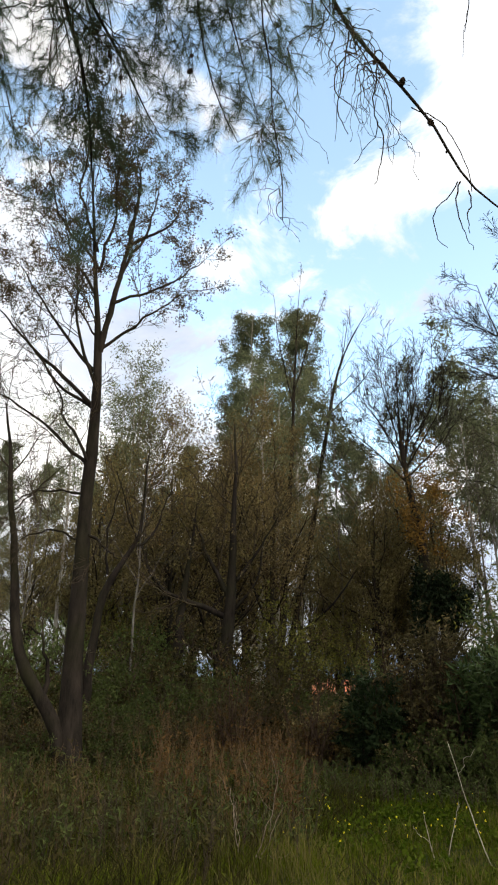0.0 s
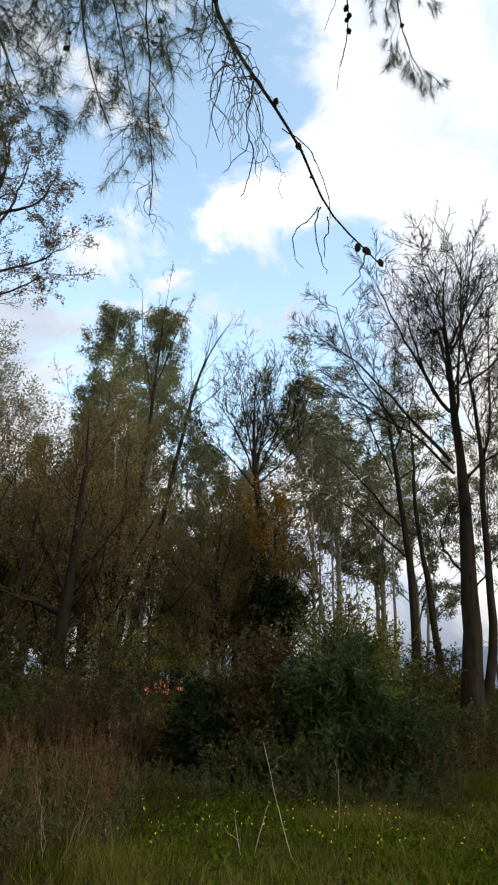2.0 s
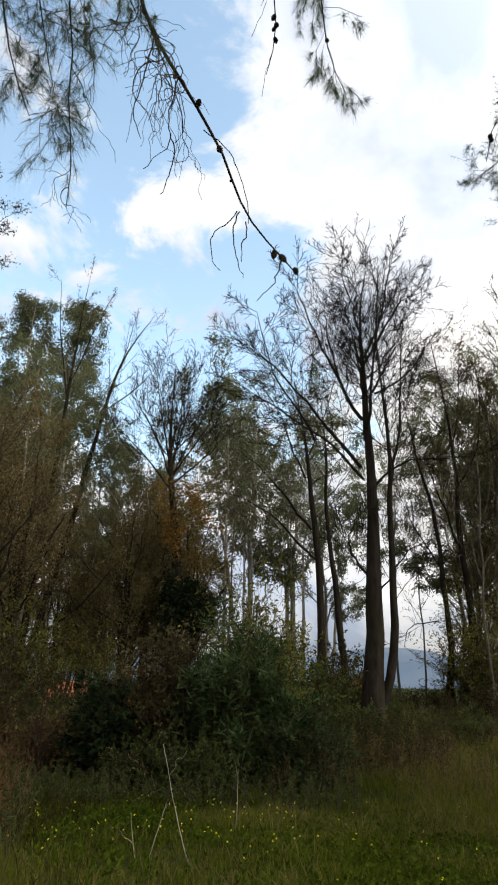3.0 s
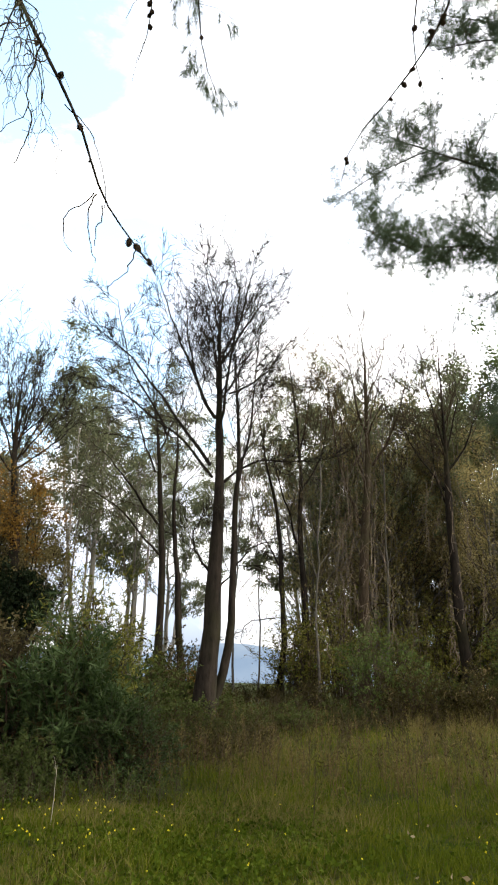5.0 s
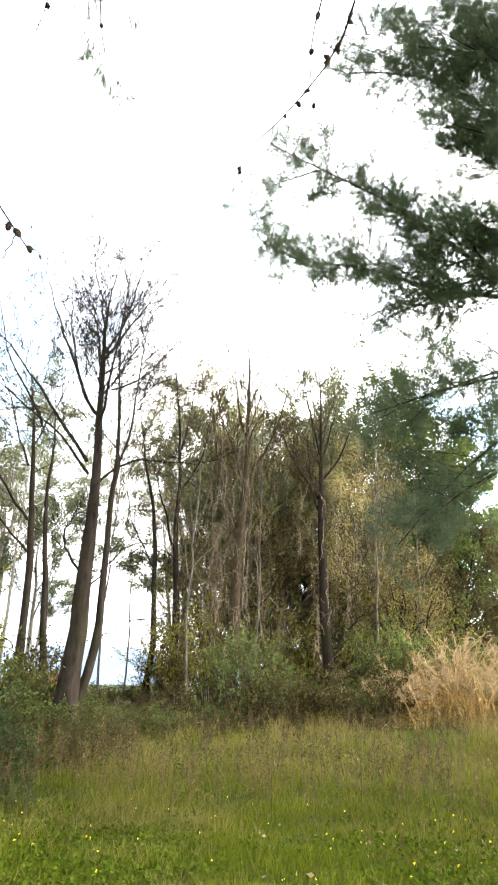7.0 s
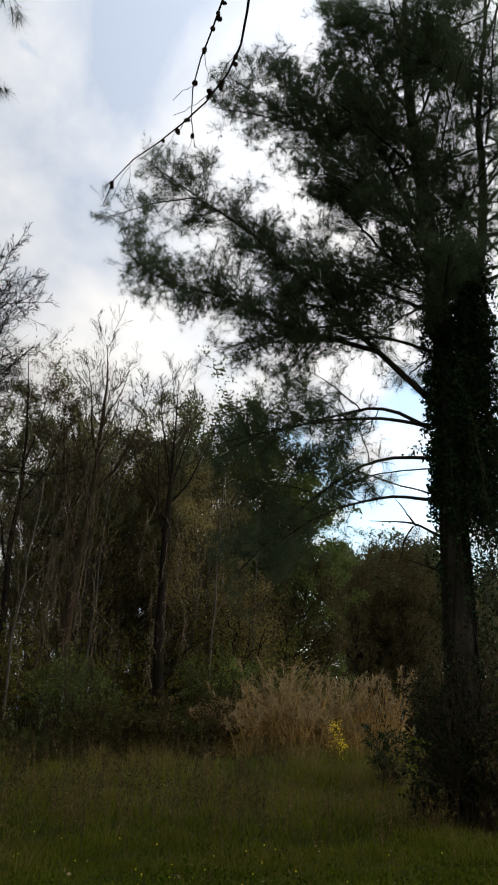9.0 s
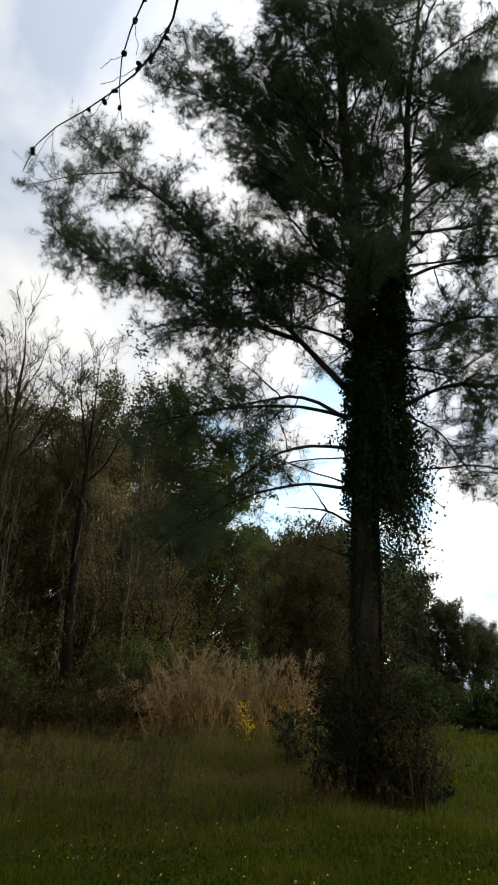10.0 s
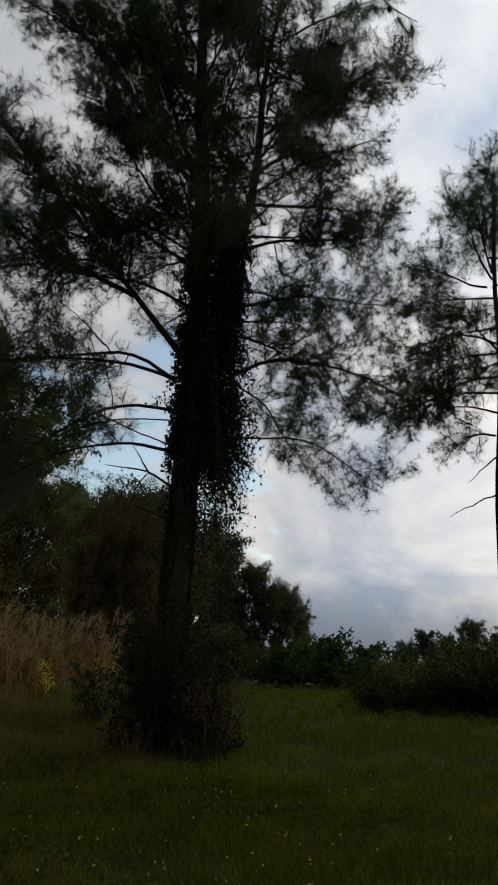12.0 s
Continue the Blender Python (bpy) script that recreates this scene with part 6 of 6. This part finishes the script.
g = new("grass", mesh_of("grass", [blades(-4, 106, 5, 11, 90000, 0.13, 0.011, 0.8), blades(-4, 106, 10, 18.5, 62000, 0.20, 0.015, 0.95), blades(60, 106, 16, 45, 35000, 0.22, 0.04, 0.9), blades(-28, 0, 5, 13, 20000, 0.22, 0.010, 0.9)], L_GRASS, False))
tagged(g, "short green meadow grass with clover", "grass", kind="stuff")
g = new("dry_grass", mesh_of("dry_grass", [blades(-4, 50, 4.5, 13, 24000, 0.20, 0.006, 0.8, 0.4, patchy(0.7, 0.0, 1.0)), blades(50, 106, 4.5, 13, 9000, 0.20, 0.006, 0.8, 0.4, patchy(0.7, 0.2, 1.0)), blades(20, 76, 8.0, 18.5, 26000, 0.28, 0.007, 0.75, 0.45, patchy(0.55, 0.1, 3.0)), blades(22, 74, 12.5, 18.5, 8000, 0.40, 0.007, 0.9, 0.4, patchy(0.5, 0.0, 1.0)), blades(45, 70, 16, 24, 14000, 0.50, 0.010, 1.0, 0.35, patchy(0.45, -0.2, 4.0)),
                                             blades(-28, 4, 5.5, 13, 5000, 0.34, 0.006, 1.0, 0.4, patchy(0.8, 0.2, 5.0)), blades(60, 106, 11, 22, 6000, 0.22, 0.008, 1.0, 0.5, patchy(0.5, 0.6, 2.0)), blades(22, 75, 5, 11, 26000, 0.15, 0.007, 1.0, 0.7, patchy(0.9, 0.25, 0.4))], L_DRYGRASS, False))
tagged(g, "long straw-coloured dry grass", "grass", kind="stuff")


g = new("rank_grass", mesh_of("rank_grass", [blades(-28, 0, 5, 13.5, 20000, 0.28, 0.009, 0.9, 0.45), blades(-2, 9, 5, 13.5, 9000, 0.24, 0.009, 0.9, 0.45, patchy(0.9, 0.1, 1.7)), blades(8, 22, 5, 10.5, 4000, 0.18, 0.008, 0.9, 0.45, patchy(1.1, 0.5, 0.6)), blades(62, 106, 11, 24, 9000, 0.17, 0.012, 0.9, 0.6, patchy(0.35, 0.1, 2.2)), blades(40, 62, 9, 16, 5000, 0.16, 0.010, 0.9, 0.6, patchy(0.6, 0.4, 1.1))], L_WEED, False))
tagged(g, "rank brown and dull green grass among dead weeds", "grass", kind="stuff")


def clover(count):
    """Low patches of broad clover leaves through the grass."""
    az = np.radians(np.r_[rng.normal(14, 6, count // 3), rng.uniform(20, 104, count - count // 3)])
    r = 5.5 + 7.0 * rng.random(count) ** 0.9
    x, y = r * np.sin(az), r * np.cos(az)
    keep = patchy(0.6, 0.25, 2.4)(x, y)
    x, y = x[keep], y[keep]
    z = ground_z(x, y) + 0.04 + 0.08 * rng.random(len(x))
    P = np.stack([np.stack([x, y, z], -1), np.stack([x + 0.01, y, z + 0.02], -1)], 1)
    g = new("clover", mesh_of("clover", [leaves(P, 3, 0.05, 0.034, 1.0, -0.1)], L_CLOVER, False))
    tagged(g, "patches of bright green clover in the grass", "clover", kind="stuff")


clover(26000)


def weeds(az0, az1, r0, r1, count, height, mat_stem, mat_leaf, name, label):
    az, r = np.radians(rng.uniform(az0, az1, count)), rng.uniform(r0, r1, count)
    x, y = r * np.sin(az), r * np.cos(az)
    h = height * rng.uniform(0.5, 1.25, count)
    k = np.linspace(0, 1, 6)[None, :, None]
    top = np.stack([x + rng.normal(0, 0.14, count) * h, y + rng.normal(0, 0.14, count) * h, ground_z(x, y) + h], -1)
    foot = np.stack([x, y, ground_z(x, y) - 0.03], -1)
    P = foot[:, None] * (1 - k) + top[:, None] * k
    R = tapered(count, 0.005, 0.0025, 6)
    Q, q = sprout(P, R, 4, (0.35, 0.95), (32, 10), 0.32, 4, 0.15, 0.06, 0.8, 0.6, least=0.002)
    root = thing(name, 0, 0, 0, 0, label, "weeds", kind="stuff")
    part("stalks", [tubes(P, R, 3), tubes(Q, q, 3)], mat_stem, root)
    part("foliage", [leaves(Q, 3, 0.07, 0.018, 0.6, 0.1), leaves(P, 3, 0.10, 0.02, 0.6, 0.1)], mat_leaf, root, shade_smooth=False)


weeds(-27, -1, 6.4, 12.5, 260, 0.5, M_STALK, L_WEED, "dry_weeds", "thicket of dry brown weed stalks")
weeds(-27, 4, 6.4, 13, 900, 0.40, M_TWIG, L_SHADE_GREEN, "dull_weeds", "dull green weeds among brown stalks")
weeds(-27, -3, 5.6, 9.0, 170, 0.5, M_TWIG, L_WEED, "dead_stalks", "brown dead stalks in rank grass")
weeds(-9, 3, 7.6, 13.5, 200, 0.8, M_STALK, L_RUST, "rusty_weeds", "rust-coloured dry weed stalks")
weeds(22, 72, 10.5, 18.5, 520, 0.62, M_STALK, L_DRYGRASS, "dry_weeds", "thin dry weed stalks in the grass")
weeds(22, 35, 12.6, 17.5, 320, 0.5, M_TWIG, L_WEED, "dark_weeds", "dark weeds round the foot of a bare tree")
weeds(-6, 28, 9.6, 11.6, 500, 0.36, M_TWIG, L_SHADE_GREEN, "green_weeds", "low leafy green weeds before the bushes")
weeds(-27, 60, 12, 22, 1300, 0.65, M_TWIG, L_WEED, "tangled_weeds", "tangle of dull green and brown weeds")


def flowers(count):
    az = np.radians(np.r_[rng.uniform(0, 24, count // 2), rng.uniform(20, 92, count // 2)])
    r = np.r_[rng.uniform(7.0, 10.0, count // 2), rng.uniform(6.0, 10.5, count // 2)]
    x, y = r * np.sin(az), r * np.cos(az)
    h = rng.uniform(0.12, 0.24, len(x))
    z = ground_z(x, y)
    k = np.linspace(0, 1, 3)[None, :, None]
    foot, top = np.stack([x, y, z - 0.01], -1), np.stack([x + rng.normal(0, 0.02, len(x)), y + rng.normal(0, 0.02, len(x)), z + h], -1)
    P = foot[:, None] * (1 - k) + top[:, None] * k
    root = thing("yellow_flowers", 0, 0, 0, 0, "small bright yellow flowers scattered through the grass", "flowers", kind="stuff")
    part("stalks", [tubes(P, tapered(len(P), 0.002, 0.0015, 3), 3)], L_GREEN, root)
    part("petals", [leaves(P[:, 1:], 6, 0.0145, 0.011, 1.0, -0.4, (0.9, 1.0))], L_PETAL, root, shade_smooth=False)


flowers(200)


def dry_stalk(az, r, height, lean, label, rad=0.005, side=2, mat=None, wobble=0.03):
    x, y, z = spot(az, r)
    root = thing("dry_stalk", x, y, z, -az, label, "stalk", "dry stalks in the grass")
    P = guide(0, -0.03, lean * height, height, 0, rng.normal(0, 0.1) * height, -0.02, 12, wobble)[None]
    R = tapered(1, rad, rad * 0.4, 12)
    part("stem", [tubes(P, R, 5)], mat or M_TWIG, root)
    if side:
        Q, q = sprout(P, R, side, (0.25, 0.95), (28, 10), 0.42, 9, 0.1, 0.2, 0.7, 0.5, least=0.0015)
        part("shoot_spray", [tubes(Q, q, 4)], mat or M_TWIG, root)


for az, r, h, lean in ((46.0, 9.4, 0.95, 0.02), (52.6, 10.5, 1.05, -0.02), (38.5, 9.0, 0.7, 0.08), (57.5, 10.0, 0.8, 0.03), (49.5, 9.2, 0.55, -0.05), (31.5, 9.8, 0.6, 0.2), (63.5, 11, 0.7, 0.02), (66, 9.6, 0.5, 0.1), (35.2, 11.2, 0.8, 0.12), (41.5, 11.0, 0.7, 0.05)):
    dry_stalk(az, r, h, lean, "thin upright dark dry weed stalk")
for az, r, h, lean in ((16.2, 7.0, 0.95, -0.34), (19.2, 8.4, 0.65, 0.05), (13.0, 7.2, 0.45, 0.3), (12.2, 7.0, 0.4, -0.2)):
    dry_stalk(az, r, h, lean, "pale bleached leaning dry stalk", 0.006, 1, M_STRAW)
for az, r, h, lean in ((-1.6, 6.3, 0.80, 0.26), (-1.9, 6.3, 0.62, -0.2), (-1.3, 6.35, 0.5, 0.5)):
    dry_stalk(az, r, h, lean, "pale bare dry sapling among the weeds", 0.005, 3, M_TWIG_TAN, 0.10)


def litter(count):
    """Pale fallen leaves lying in the grass."""
    az, r = np.radians(rng.uniform(45, 100, count)), rng.uniform(6.0, 15.0, count)
    x, y = r * np.sin(az), r * np.cos(az)
    P = np.stack([np.stack([x, y, ground_z(x, y) + 0.10], -1), np.stack([x + 0.01, y, ground_z(x, y) + 0.12], -1)], 1)
    g = new("fallen_leaves", mesh_of("fallen_leaves", [leaves(P, 1, 0.055, 0.035, 1.0, 0.0)], L_PLUME, False))
    tagged(g, "pale fallen leaves scattered on the grass", "leaves", kind="stuff")


litter(130)


# ---------------------------------------------------------------- a house in the low ground beyond the wood
def house():
    az, r = 5.6, 66
    x, y, z = spot(az, r)
    root = thing("house", x, y, z - 1.3, -az + 8, "low house with a terracotta roof beyond the trees", "house")
    wall_mat = bark_material("cream render", (0.42, 0.36, 0.28), (0.60, 0.54, 0.45), scale=3, stretch=1.0, bump=0.1, moss=(0.48, 0.42, 0.33))
    tile_mat = bark_material("terracotta tiles", (0.26, 0.085, 0.045), (0.46, 0.17, 0.09), scale=6, stretch=1.0, bump=0.4, moss=(0.36, 0.13, 0.07))
    glass = bpy.data.materials.new("dark window glass")
    glass.use_nodes = True
    glass.node_tree.nodes["Principled BSDF"].inputs["Base Color"].default_value = (0.02, 0.025, 0.03, 1)
    glass.node_tree.nodes["Principled BSDF"].inputs["Roughness"].default_value = 0.08

    def box(x0, x1, y0, y1, z0, z1):
        v = np.array([(a, b, d) for d in (z0, z1) for a, b in ((x0, y0), (x1, y0), (x1, y1), (x0, y1))], float)
        return v, np.array([(0, 3, 2, 1), (4, 5, 6, 7), (0, 1, 5, 4), (1, 2, 6, 5), (2, 3, 7, 6), (3, 0, 4, 7)])

    top = 6.4
    part("wall", [box(-4.5, 4.5, -3, 3, -0.3, top)], wall_mat, root, shade_smooth=False)
    part("chimney", [box(1.8, 2.4, 0.4, 1.0, top, top + 2.4)], wall_mat, root, shade_smooth=False)
    for side in (-1, 1):
        v = np.array([(-4.9, side * 3.5, top - 0.15), (4.9, side * 3.5, top - 0.15), (4.9, 0, top + 1.5), (-4.9, 0, top + 1.5)], float)
        v = np.concatenate([v, v + (0, 0, 0.18)])
        part("roof_slope", [(v, np.array([(0, 1, 2, 3), (7, 6, 5, 4), (0, 4, 5, 1), (1, 5, 6, 2), (2, 6, 7, 3), (3, 7, 4, 0)]))], tile_mat, root, shade_smooth=False)
    for u in (-3, -1, 1, 3):
        for h in (1.0, 3.9):
            w = part("window", [box(u - 0.5, u + 0.5, -3.05, -2.99, h, h + 1.4)], wall_mat, root, shade_smooth=False)
            part("pane", [box(u - 0.42, u + 0.42, -3.08, -3.04, h + 0.08, h + 1.32)], glass, w, shade_smooth=False)


house()
